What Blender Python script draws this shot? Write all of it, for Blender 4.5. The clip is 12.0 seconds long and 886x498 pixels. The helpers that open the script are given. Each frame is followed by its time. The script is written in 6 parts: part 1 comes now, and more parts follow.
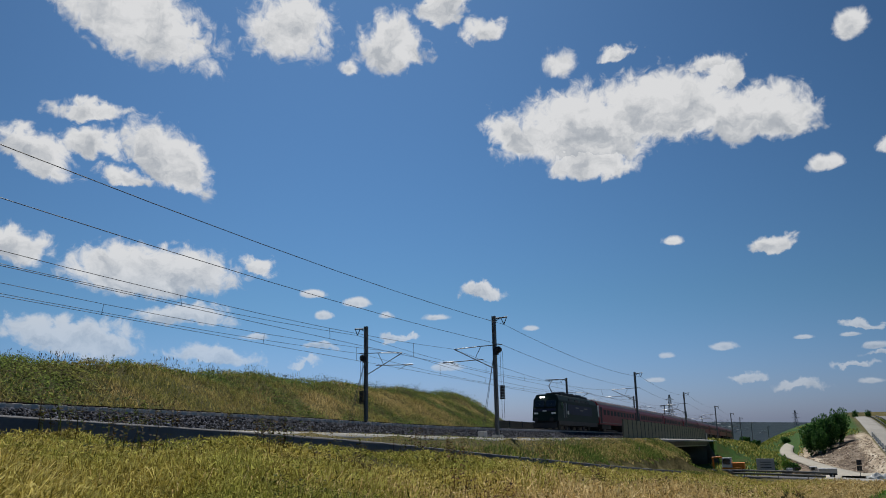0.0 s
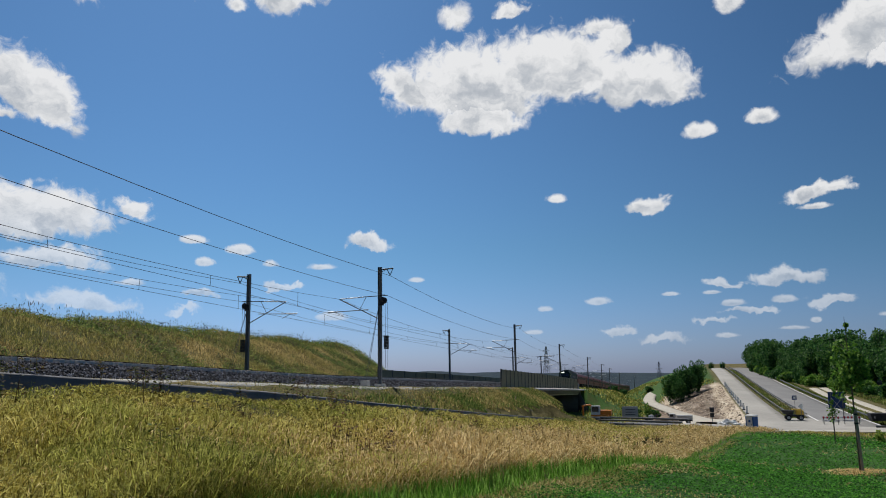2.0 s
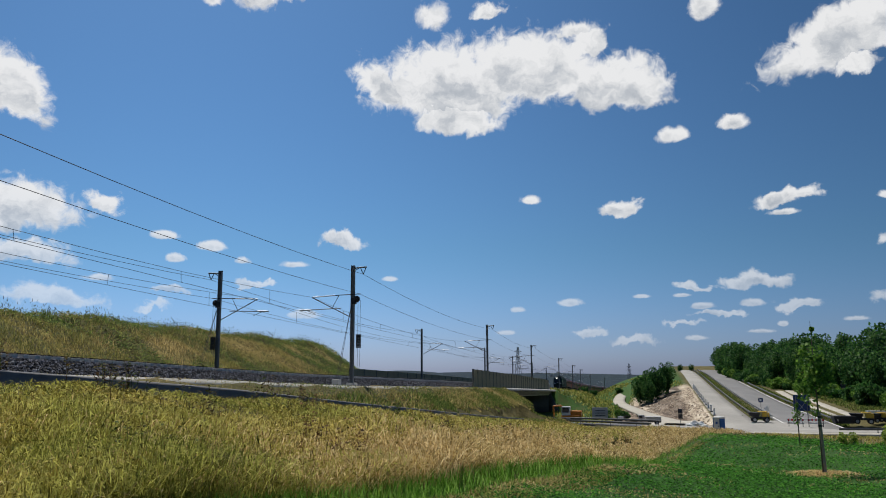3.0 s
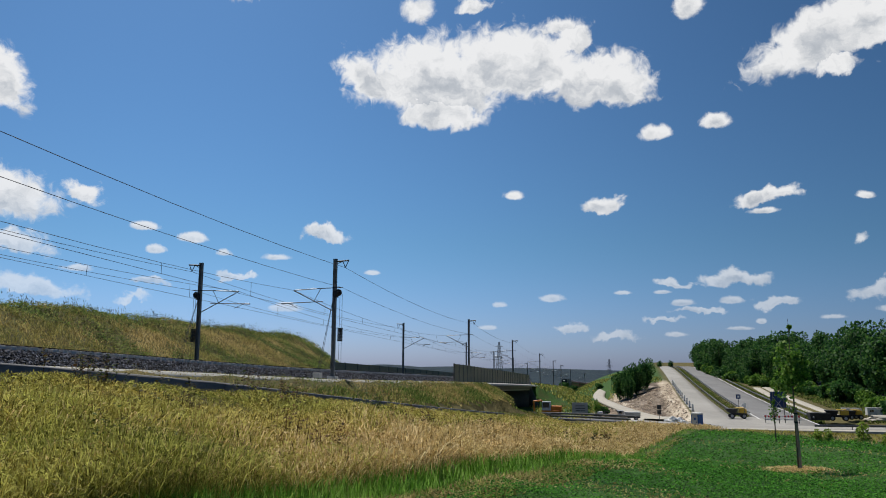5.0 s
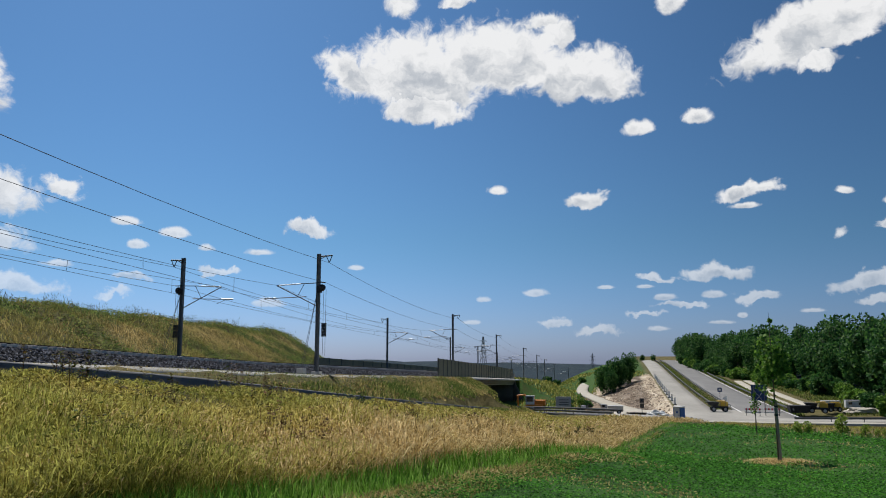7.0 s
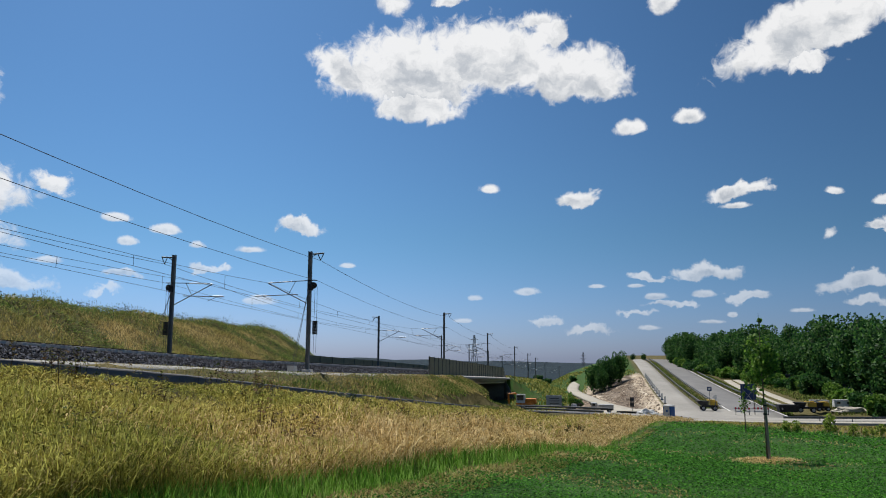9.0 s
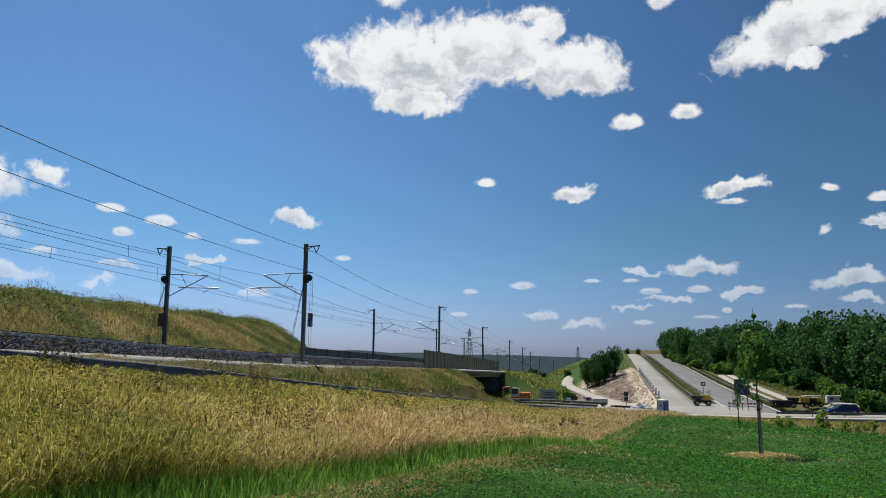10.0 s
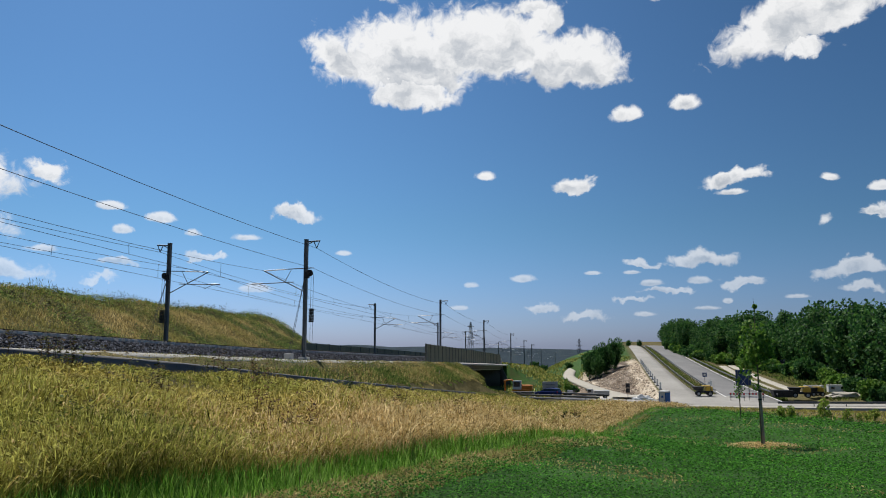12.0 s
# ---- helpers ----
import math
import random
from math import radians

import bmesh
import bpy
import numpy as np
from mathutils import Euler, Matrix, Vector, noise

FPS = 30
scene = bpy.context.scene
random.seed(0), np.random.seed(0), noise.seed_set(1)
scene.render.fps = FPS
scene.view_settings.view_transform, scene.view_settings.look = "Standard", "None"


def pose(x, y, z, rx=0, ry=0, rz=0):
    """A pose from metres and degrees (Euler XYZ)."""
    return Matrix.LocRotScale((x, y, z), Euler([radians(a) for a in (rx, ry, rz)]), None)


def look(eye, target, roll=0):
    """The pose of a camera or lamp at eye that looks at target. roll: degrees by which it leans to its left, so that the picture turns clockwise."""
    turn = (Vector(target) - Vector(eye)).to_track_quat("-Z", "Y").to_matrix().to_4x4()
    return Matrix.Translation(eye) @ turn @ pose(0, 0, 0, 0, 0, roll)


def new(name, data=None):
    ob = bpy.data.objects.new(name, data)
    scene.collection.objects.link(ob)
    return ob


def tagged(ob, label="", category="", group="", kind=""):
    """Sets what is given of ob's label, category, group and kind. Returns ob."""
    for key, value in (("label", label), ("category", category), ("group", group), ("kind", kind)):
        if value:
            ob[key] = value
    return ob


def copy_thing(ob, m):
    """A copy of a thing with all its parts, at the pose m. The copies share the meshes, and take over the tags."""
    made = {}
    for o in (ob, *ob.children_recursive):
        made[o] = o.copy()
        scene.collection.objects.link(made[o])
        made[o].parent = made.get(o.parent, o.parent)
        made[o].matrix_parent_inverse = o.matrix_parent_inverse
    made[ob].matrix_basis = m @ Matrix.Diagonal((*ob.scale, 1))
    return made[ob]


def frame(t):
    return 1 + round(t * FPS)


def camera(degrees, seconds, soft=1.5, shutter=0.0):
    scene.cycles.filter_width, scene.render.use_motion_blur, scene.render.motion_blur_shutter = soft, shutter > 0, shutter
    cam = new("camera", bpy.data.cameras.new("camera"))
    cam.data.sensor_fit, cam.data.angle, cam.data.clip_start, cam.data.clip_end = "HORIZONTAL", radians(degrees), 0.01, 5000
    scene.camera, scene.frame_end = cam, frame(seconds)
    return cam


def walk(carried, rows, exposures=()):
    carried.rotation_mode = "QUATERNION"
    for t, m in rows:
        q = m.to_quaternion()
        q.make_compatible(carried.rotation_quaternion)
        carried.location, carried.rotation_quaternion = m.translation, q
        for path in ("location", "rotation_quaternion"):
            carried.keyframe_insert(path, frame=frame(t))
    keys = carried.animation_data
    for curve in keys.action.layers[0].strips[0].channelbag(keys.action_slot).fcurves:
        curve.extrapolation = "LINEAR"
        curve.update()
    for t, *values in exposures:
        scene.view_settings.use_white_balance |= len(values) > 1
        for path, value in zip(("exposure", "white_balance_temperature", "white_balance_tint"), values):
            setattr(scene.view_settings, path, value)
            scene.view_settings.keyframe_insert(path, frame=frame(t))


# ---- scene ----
LENS = 61.07
EYE = 1.6
cam = camera(LENS, 12.0, soft=1.0, shutter=0.0)
# seconds, yaw, pitch, roll: the camera stands in the field and pans by hand
PAN = [
    (0.0, 14.412, 13.17, 1.074), (0.5, 10.19, 12.069, 0.737), (1.0, 7.936, 10.256, 0.903), (1.5, 6.747, 9.472, 0.859),
    (2.0, 5.661, 9.311, 0.822), (2.5, 4.45, 9.279, 0.577), (3.0, 3.548, 9.26, 0.274), (3.5, 2.991, 9.181, 0.141),
    (5.5, 2.011, 8.772, -0.175), (6.0, 1.781, 8.736, -0.139), (6.5, 1.212, 8.618, -0.24), (7.0, 0.942, 8.449, 0.05),
    (9.0, 0.27, 8.322, -0.155), (9.5, -0.038, 8.105, -0.469), (10.0, -0.108, 7.821, -0.562), (10.5, -0.09, 7.728, -0.439),
    (11.0, -0.06, 7.666, -0.266), (11.5, -0.022, 7.637, -0.081), (12.0, 0.0, 7.351, 0.065),
]
EXPOSURES = [(0.0, -0.28), (1.0, -0.16), (2.5, -0.06), (6.0, 0.0), (12.0, 0.06)]
walk(cam, [(t, pose(0, 0, EYE, 90 + p, r, y)) for t, y, p, r in PAN], EXPOSURES)

# ---- light ----
SUN_AZ, SUN_EL = -24.0, 60.0  # degrees right of +y, above the horizon
sun = new("sun", bpy.data.lights.new("sun", "SUN"))
sun.data.energy, sun.data.angle, sun.data.color = 4.9, radians(0.5), (1.0, 0.95, 0.87)
sx, sy, sz = (math.sin(radians(SUN_AZ)) * math.cos(radians(SUN_EL)), math.cos(radians(SUN_AZ)) * math.cos(radians(SUN_EL)), math.sin(radians(SUN_EL)))
sun.matrix_world = look((sx * 200, sy * 200, sz * 200), (0, 0, 0))


class Nodes:
    """Short ways to write node trees."""

    def __init__(self, tree):
        self.tree = tree
        tree.nodes.clear()

    def add(self, kind):
        return self.tree.nodes.new("ShaderNode" + kind)

    def link(self, a, b):
        self.tree.links.new(a, b)

    def put(self, socket, value):
        if hasattr(value, "links"):
            self.link(value, socket)
        else:
            socket.default_value = value

    def math(self, op, a, b=0.0, c=0.0, clamp=False):
        n = self.add("Math")
        n.operation, n.use_clamp = op, clamp
        for i, v in enumerate((a, b, c)):
            self.put(n.inputs[i], v)
        return n.outputs[0]

    def vec(self, op, a, b=(0, 0, 0)):
        n = self.add("VectorMath")
        n.operation = op
        self.put(n.inputs[0], a)
        self.put(n.inputs[1], b)
        return n.outputs["Value"] if op in ("LENGTH", "DOT_PRODUCT", "DISTANCE") else n.outputs["Vector"]

    def noise(self, vector, scale, detail=4.0, rough=0.55, distort=0.0, out="Fac"):
        n = self.add("TexNoise")
        self.put(n.inputs["Vector"], vector)
        n.inputs["Scale"].default_value, n.inputs["Detail"].default_value = scale, detail
        n.inputs["Roughness"].default_value, n.inputs["Distortion"].default_value = rough, distort
        return n.outputs[out]

    def ramp(self, fac, stops):
        n = self.add("ValToRGB")
        self.put(n.inputs[0], fac)
        while len(n.color_ramp.elements) < len(stops):
            n.color_ramp.elements.new(0.5)
        for e, (p, c) in zip(n.color_ramp.elements, stops):
            e.position, e.color = p, (*c, 1.0) if len(c) == 3 else c
        return n.outputs[0]

    def mix(self, fac, a, b, blend="MIX"):
        n = self.add("Mix")
        n.data_type, n.blend_type = "RGBA", blend
        self.put(n.inputs[0], fac)
        self.put(n.inputs[6], a if hasattr(a, "links") else (*a, 1.0))
        self.put(n.inputs[7], b if hasattr(b, "links") else (*b, 1.0))
        return n.outputs[2]

    def span(self, v, a, b, lo=0.0, hi=1.0):
        n = self.add("MapRange")
        n.interpolation_type = "SMOOTHSTEP"
        for i, x in enumerate((v, a, b, lo, hi)):
            self.put(n.inputs[i], x)
        return n.outputs[0]


world = bpy.data.worlds.new("sky")
scene.world = world
world.use_nodes = True
W = Nodes(world.node_tree)
SKY = 0.060
sky = W.add("TexSky")
sky.sky_type, sky.sun_disc, sky.sun_elevation, sky.sun_rotation = "NISHITA", False, radians(SUN_EL), radians(SUN_AZ)
sky.altitude, sky.air_density, sky.dust_density, sky.ozone_density = 400, 1.0, 0.9, 2.5
where = W.add("TexCoord").outputs["Generated"]

turn = W.add("SeparateXYZ")
W.link(W.vec("NORMALIZE", where), turn.inputs[0])
azimuth = W.math("MULTIPLY", W.math("ARCTAN2", turn.outputs[0], turn.outputs[1]), 57.29578)
height = W.math("MULTIPLY", W.math("ARCSINE", turn.outputs[2]), 57.29578)
dome = W.add("CombineXYZ")
W.link(azimuth, dome.inputs[0])
W.link(height, dome.inputs[1])
flat = dome.outputs[0]
# lumps and wisps bend the clouds' outlines
lump = W.vec("SUBTRACT", W.noise(flat, 0.28, 3.0, 0.6, 0.3, "Color"), (0.5, 0.5, 0.5))
puff = W.vec("SUBTRACT", W.noise(flat, 0.95, 6.0, 0.62, 0.3, "Color"), (0.5, 0.5, 0.5))
bent = W.vec("ADD", flat, W.vec("ADD", W.vec("MULTIPLY", lump, (3.4, 2.2, 0)), W.vec("MULTIPLY", puff, (1.5, 1.1, 0))))
bent_less = W.vec("ADD", W.vec("MULTIPLY", W.vec("SUBTRACT", bent, flat), (0.22, 0.08, 0)), flat)
cover, belly = -1.0, 0.0


def cloud(az, el, wide, high, lean, body):
    """One cumulus cloud: the way to it, its half width and half height in degrees, its lean and how thick it is."""
    global cover, belly
    place = W.add("Mapping")
    place.vector_type = "TEXTURE"
    here = bent if wide > 1.3 else bent_less
    W.link(W.vec("ADD", here, W.math("MULTIPLY_ADD", belly, 1e-7, W.math("MULTIPLY", cover, 1e-6))), place.inputs[0])
    place.inputs["Location"].default_value = (az, el - 0.25 * high, 0)
    place.inputs["Rotation"].default_value = (0, 0, radians(lean))
    place.inputs["Scale"].default_value = (wide * 1.14 / math.cos(radians(el)), high * 1.4, 1)
    part_ = W.add("SeparateXYZ")
    W.link(place.outputs[0], part_.inputs[0])
    # flat below, domed above
    dome_ = W.math("MAXIMUM", part_.outputs[1], W.math("MULTIPLY", part_.outputs[1], -1.6))
    far_ = W.math("MULTIPLY_ADD", part_.outputs[0], part_.outputs[0], W.math("MULTIPLY", dome_, dome_))
    r = W.math("MULTIPLY", W.math("SUBTRACT", 1.0, W.math("SQRT", far_)), 0.35 + 0.65 * body)
    wins = W.math("GREATER_THAN", r, cover)
    belly = W.math("MULTIPLY_ADD", wins, W.math("SUBTRACT", part_.outputs[1], belly), belly)
    cover = W.math("MAXIMUM", cover, r)


cloud(-2.4, 21.8, 6.06, 3.03, 0, 1.0)
cloud(3.4, 22.6, 6.10, 2.67, 0, 1.0)
cloud(9.9, 21.3, 4.36, 2.00, -8, 1.0)
cloud(-2.5, 19.3, 3.28, 1.39, -5, 0.9)
cloud(8.3, 24.3, 1.58, 1.14, 30, 0.6)
cloud(-7.8, 21.7, 1.67, 2.71, 60, 0.5)
cloud(-4.3, 26.6, 1.19, 1.19, 0, 0.35)
cloud(0.5, 26.9, 1.33, 0.57, 0, 0.3)
cloud(7.1, 25.1, 2.40, 0.62, 0, 0.35)
cloud(-38.3, 28.7, 5.88, 2.77, -15, 0.75)
cloud(-26.2, 29.5, 3.40, 2.74, 0, 0.55)
cloud(-18.0, 28.6, 2.58, 2.19, 0, 0.9)
cloud(-13.7, 31.5, 1.73, 1.54, 0, 0.8)
cloud(-10.6, 29.4, 1.68, 0.89, 0, 0.45)
cloud(-21.5, 26.7, 0.80, 0.60, 0, 0.4)
cloud(-40.8, 21.8, 2.48, 0.74, 5, 0.7)
cloud(-40.4, 19.8, 2.19, 1.18, 0, 0.75)
cloud(-35.3, 19.4, 3.51, 2.03, -30, 0.85)
cloud(-44.2, 18.6, 2.70, 1.47, -25, 0.8)
cloud(-38.0, 17.8, 1.96, 0.68, 0, 0.5)
cloud(-44.4, 12.4, 1.92, 1.23, -20, 0.8)
cloud(-35.7, 11.2, 6.01, 1.94, 0, 0.95)
cloud(-28.4, 12.0, 1.42, 0.75, -15, 0.7)
cloud(-33.3, 8.1, 3.51, 0.85, 0, 0.7)
cloud(-40.6, 6.5, 4.86, 1.24, -5, 0.85)
cloud(-31.1, 5.2, 3.46, 0.81, -5, 0.7)
cloud(-11.4, 9.9, 1.82, 0.60, 0, 0.9)
cloud(-24.1, 9.8, 1.11, 0.35, 0, 0.7)
cloud(-20.9, 9.2, 1.12, 0.40, 0, 0.7)
cloud(-23.4, 8.2, 0.69, 0.38, 0, 0.6)
cloud(-14.7, 8.0, 1.03, 0.28, 0, 0.5)
cloud(-18.7, 8.2, 0.70, 0.30, 0, 0.4)
cloud(-17.5, 6.7, 1.48, 0.36, 0, 0.7)
cloud(-23.3, 5.6, 1.34, 0.31, 0, 0.6)
cloud(-14.0, 4.3, 1.16, 0.38, 0, 0.7)
cloud(-28.4, 6.6, 1.00, 0.28, 0, 0.5)
cloud(-7.6, 7.0, 0.63, 0.25, 0, 0.5)
cloud(-24.8, 4.5, 1.32, 0.30, 0, 0.4)
cloud(17.0, 25.7, 1.14, 0.93, 10, 0.75)
cloud(26.6, 22.3, 5.58, 2.06, 15, 1.0)
cloud(26.6, 20.2, 1.88, 0.71, 0, 0.6)
cloud(14.2, 17.1, 1.18, 0.59, 5, 0.7)
cloud(18.5, 17.5, 1.21, 0.60, 0, 0.75)
cloud(9.7, 12.2, 1.77, 0.73, 0, 0.9)
cloud(3.3, 12.9, 0.79, 0.40, 0, 0.5)
cloud(21.2, 11.8, 2.28, 0.63, 8, 0.85)
cloud(21.4, 10.9, 1.22, 0.22, 0, 0.5)
cloud(27.7, 11.4, 0.73, 0.27, -10, 0.4)
cloud(31.0, 10.5, 0.96, 0.37, 0, 0.8)
cloud(30.5, 9.0, 1.35, 0.45, 0, 0.7)
cloud(27.3, 8.6, 0.49, 0.38, 30, 0.3)
cloud(15.1, 6.1, 1.40, 0.32, 0, 0.75)
cloud(19.1, 6.4, 2.67, 0.57, 0, 0.9)
cloud(28.8, 5.3, 2.83, 0.57, 5, 0.9)
cloud(21.9, 4.6, 1.51, 0.36, 5, 0.9)
cloud(19.0, 4.7, 0.84, 0.31, 0, 0.6)
cloud(15.5, 4.6, 0.94, 0.28, 0, 0.7)
cloud(16.6, 3.9, 1.96, 0.22, 0, 0.6)
cloud(14.1, 3.2, 1.31, 0.22, 0, 0.6)
cloud(6.1, 5.1, 1.06, 0.36, 0, 0.7)
cloud(11.3, 5.4, 0.79, 0.17, 0, 0.5)
cloud(20.8, 3.2, 0.37, 0.20, 0, 0.6)
cloud(29.1, 4.0, 1.47, 0.33, 0, 0.5)
cloud(7.2, 2.9, 1.37, 0.36, 0, 0.5)
cloud(10.6, 2.4, 1.96, 0.37, 0, 0.4)
cloud(2.2, 4.6, 0.64, 0.26, 0, 0.4)
cloud(25.2, 3.4, 0.85, 0.17, 0, 0.4)
cloud(14.2, 5.4, 0.61, 0.16, 0, 0.5)
cloud(19.4, 2.7, 1.04, 0.15, 0, 0.3)
cloud(1.2, 2.9, 0.75, 0.21, 0, 0.5)
cloud(15.1, 2.3, 0.89, 0.20, 0, 0.35)

fine = W.noise(flat, 0.85, 10.0, 0.62, 0.6)
soft = W.math("ADD", cover, W.math("MULTIPLY", W.math("SUBTRACT", fine, 0.5), 0.85))
veil = W.math("MULTIPLY", W.span(soft, 0.02, 0.36), W.span(height, 2.0, 14.0, 0.42, 1.0))
shade = W.noise(W.vec("MULTIPLY", bent, (1, 1.4, 1)), 0.45, 6.0, 0.62)
thick_ = W.math("ADD", W.math("MULTIPLY", W.math("SUBTRACT", shade, 0.5), 1.7), W.math("MULTIPLY_ADD", belly, -0.42, W.math("MULTIPLY", soft, 0.42)))
white = W.ramp(thick_, [(0.05, (1.0, 1.0, 1.0)), (0.25, (0.86, 0.87, 0.88)), (0.5, (0.62, 0.65, 0.69)), (0.85, (0.44, 0.48, 0.53))])
haze = W.span(height, -3.0, 10.0, 1.0, 0.0)
# the sky dims away from the sun
from_sun = W.math("ABSOLUTE", W.math("SUBTRACT", azimuth, SUN_AZ))
aureole = W.add("CombineColor")
for i in range(3):
    W.link(W.span(from_sun, 0.0, 62.0, 1.16, 0.7), aureole.inputs[i])
sky_light = W.mix(1.0, sky.outputs[0], aureole.outputs[0], "MULTIPLY")
tint = W.mix(1.0, sky_light, W.mix(haze, (0.6, 0.98, 1.27), (0.84, 1.02, 1.86)), "MULTIPLY")
CLOUD_GLOW = 0.88
out = W.add("OutputWorld")
backs = []
for colour, strength in ((tint, SKY), (white, CLOUD_GLOW)):
    b = W.add("Background")
    W.link(colour, b.inputs[0])
    b.inputs[1].default_value = strength
    backs.append(b)
blend = W.add("MixShader")
W.link(W.math("MULTIPLY", veil, 0.95), blend.inputs[0])
W.link(backs[0].outputs[0], blend.inputs[1])
W.link(backs[1].outputs[0], blend.inputs[2])
W.link(blend.outputs[0], out.inputs[0])

# ---- materials ----
def surface(name, stops, scale=1.0, rough=0.8, bump=0.3, fine=12.0, metal=0.0, spec=0.25, vary=0.0, translucent=0.0, stretch=(1, 1, 1)):
    """A material with colour that varies at two scales, and fine relief."""
    m = bpy.data.materials.new(name)
    m.use_nodes = True
    n = Nodes(m.node_tree)
    at = n.vec("MULTIPLY", n.add("TexCoord").outputs["Object"], stretch)
    big, small = n.noise(at, scale, 4.0), n.noise(at, scale * fine, 5.0, 0.65)
    fac = n.math("ADD", n.math("MULTIPLY", big, 0.6), n.math("MULTIPLY", small, 0.4))
    if vary:
        fac = n.math("ADD", fac, n.math("MULTIPLY", n.math("SUBTRACT", n.add("NewGeometry").outputs["Random Per Island"], 0.5), vary))
    col = n.ramp(fac, stops)
    b = n.add("BsdfPrincipled")
    n.link(col, b.inputs["Base Color"])
    b.inputs["Roughness"].default_value, b.inputs["Metallic"].default_value = rough, metal
    b.inputs["Specular IOR Level"].default_value = spec
    if bump:
        bm = n.add("Bump")
        bm.inputs["Strength"].default_value, bm.inputs["Distance"].default_value = bump, 0.02
        n.link(small, bm.inputs["Height"])
        n.link(bm.outputs[0], b.inputs["Normal"])
    last = b.outputs[0]
    if translucent:
        t, mx = n.add("BsdfTranslucent"), n.add("MixShader")
        n.link(col, t.inputs[0])
        mx.inputs[0].default_value = translucent
        n.link(last, mx.inputs[1])
        n.link(t.outputs[0], mx.inputs[2])
        last = mx.outputs[0]
    n.link(last, n.add("OutputMaterial").inputs[0])
    return m


def two(a, b):
    return [(0.3, a), (0.7, b)]


GALV = surface("galvanised_steel", two((0.11, 0.115, 0.12), (0.2, 0.205, 0.21)), 2.0, 0.55, 0.1, metal=0.3)
ALU = surface("aluminium_tube", two((0.6, 0.62, 0.64), (0.75, 0.76, 0.78)), 3.0, 0.35, 0.05, metal=0.8)
WIRE = surface("wire", two((0.05, 0.05, 0.055), (0.09, 0.09, 0.1)), 3.0, 0.5, 0.0, metal=0.5)
DARK = surface("dark_steel", two((0.02, 0.02, 0.022), (0.05, 0.05, 0.055)), 2.0, 0.6, 0.1)
RAIL = surface("rail_steel", two((0.014, 0.011, 0.01), (0.035, 0.027, 0.024)), 2.0, 0.9, 0.1, spec=0.04)
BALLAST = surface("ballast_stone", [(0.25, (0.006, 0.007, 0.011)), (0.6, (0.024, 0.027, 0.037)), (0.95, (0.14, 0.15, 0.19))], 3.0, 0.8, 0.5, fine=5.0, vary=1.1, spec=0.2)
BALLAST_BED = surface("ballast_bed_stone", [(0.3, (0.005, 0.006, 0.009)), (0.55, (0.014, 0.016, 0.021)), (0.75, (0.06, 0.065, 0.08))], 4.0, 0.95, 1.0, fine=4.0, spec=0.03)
CONCRETE = surface("concrete", two((0.36, 0.35, 0.33), (0.52, 0.51, 0.48)), 1.2, 0.85, 0.2)
SLEEPER = surface("concrete_sleeper", two((0.42, 0.4, 0.38), (0.62, 0.6, 0.57)), 3.0, 0.85, 0.2)
ASPHALT = surface("asphalt", two((0.08, 0.083, 0.09), (0.14, 0.142, 0.15)), 0.5, 0.85, 0.25, fine=30.0)
ROAD_PALE = surface("pale_worn_asphalt", two((0.23, 0.22, 0.2), (0.36, 0.345, 0.315)), 0.15, 0.9, 0.2, fine=20.0, stretch=(1, 0.3, 1))
ROAD_GREY = surface("grey_worn_asphalt", two((0.13, 0.13, 0.13), (0.21, 0.205, 0.2)), 0.2, 0.85, 0.2, fine=20.0, stretch=(1, 0.3, 1))
KERB = surface("kerb_concrete", two((0.1, 0.1, 0.105), (0.17, 0.17, 0.175)), 1.5, 0.85, 0.2)
GRAVEL = surface("gravel", two((0.3, 0.275, 0.225), (0.48, 0.45, 0.39)), 0.4, 0.95, 0.5, fine=25.0)
PATH = surface("track_path_gravel", two((0.36, 0.35, 0.32), (0.55, 0.53, 0.49)), 0.7, 0.95, 0.4, fine=14.0)
WALL_OLIVE = surface("olive_barrier_panel", two((0.19, 0.175, 0.105), (0.28, 0.255, 0.16)), 0.8, 0.6, 0.1)
WALL_DARK = surface("weathered_dark_panel", two((0.05, 0.05, 0.045), (0.1, 0.1, 0.085)), 0.8, 0.6, 0.1)


# ---- mesh helpers ----
def finish(bm, name, material, smooth=False):
    me = bpy.data.meshes.new(name)
    bm.to_mesh(me)
    bm.free()
    for m in material if isinstance(material, (list, tuple)) else (material,):
        me.materials.append(m)
    if smooth:
        for p in me.polygons:
            p.use_smooth = True
    return me


def part(name, bm, material, parent=None, label="", smooth=False):
    ob = new(name, finish(bm, name, material, smooth))
    ob.parent = parent
    return tagged(ob, label)


def thing(name, label, category, group="", kind="", m=None):
    ob = tagged(new(name), label, category, group, kind)
    if m is not None:
        ob.matrix_basis = m
    return ob


def box(bm, cx, cy, cz, sx, sy, sz, m=None, bevel=0.0):
    geo = bmesh.ops.create_cube(bm, size=1.0, matrix=(m or Matrix()) @ Matrix.Translation((cx, cy, cz)) @ Matrix.Diagonal((sx, sy, sz, 1)))
    if bevel:
        edges = list({e for v in geo["verts"] for e in v.link_edges})
        bmesh.ops.bevel(bm, geom=edges, offset=bevel, segments=2, affect="EDGES", profile=0.6)
    return bm


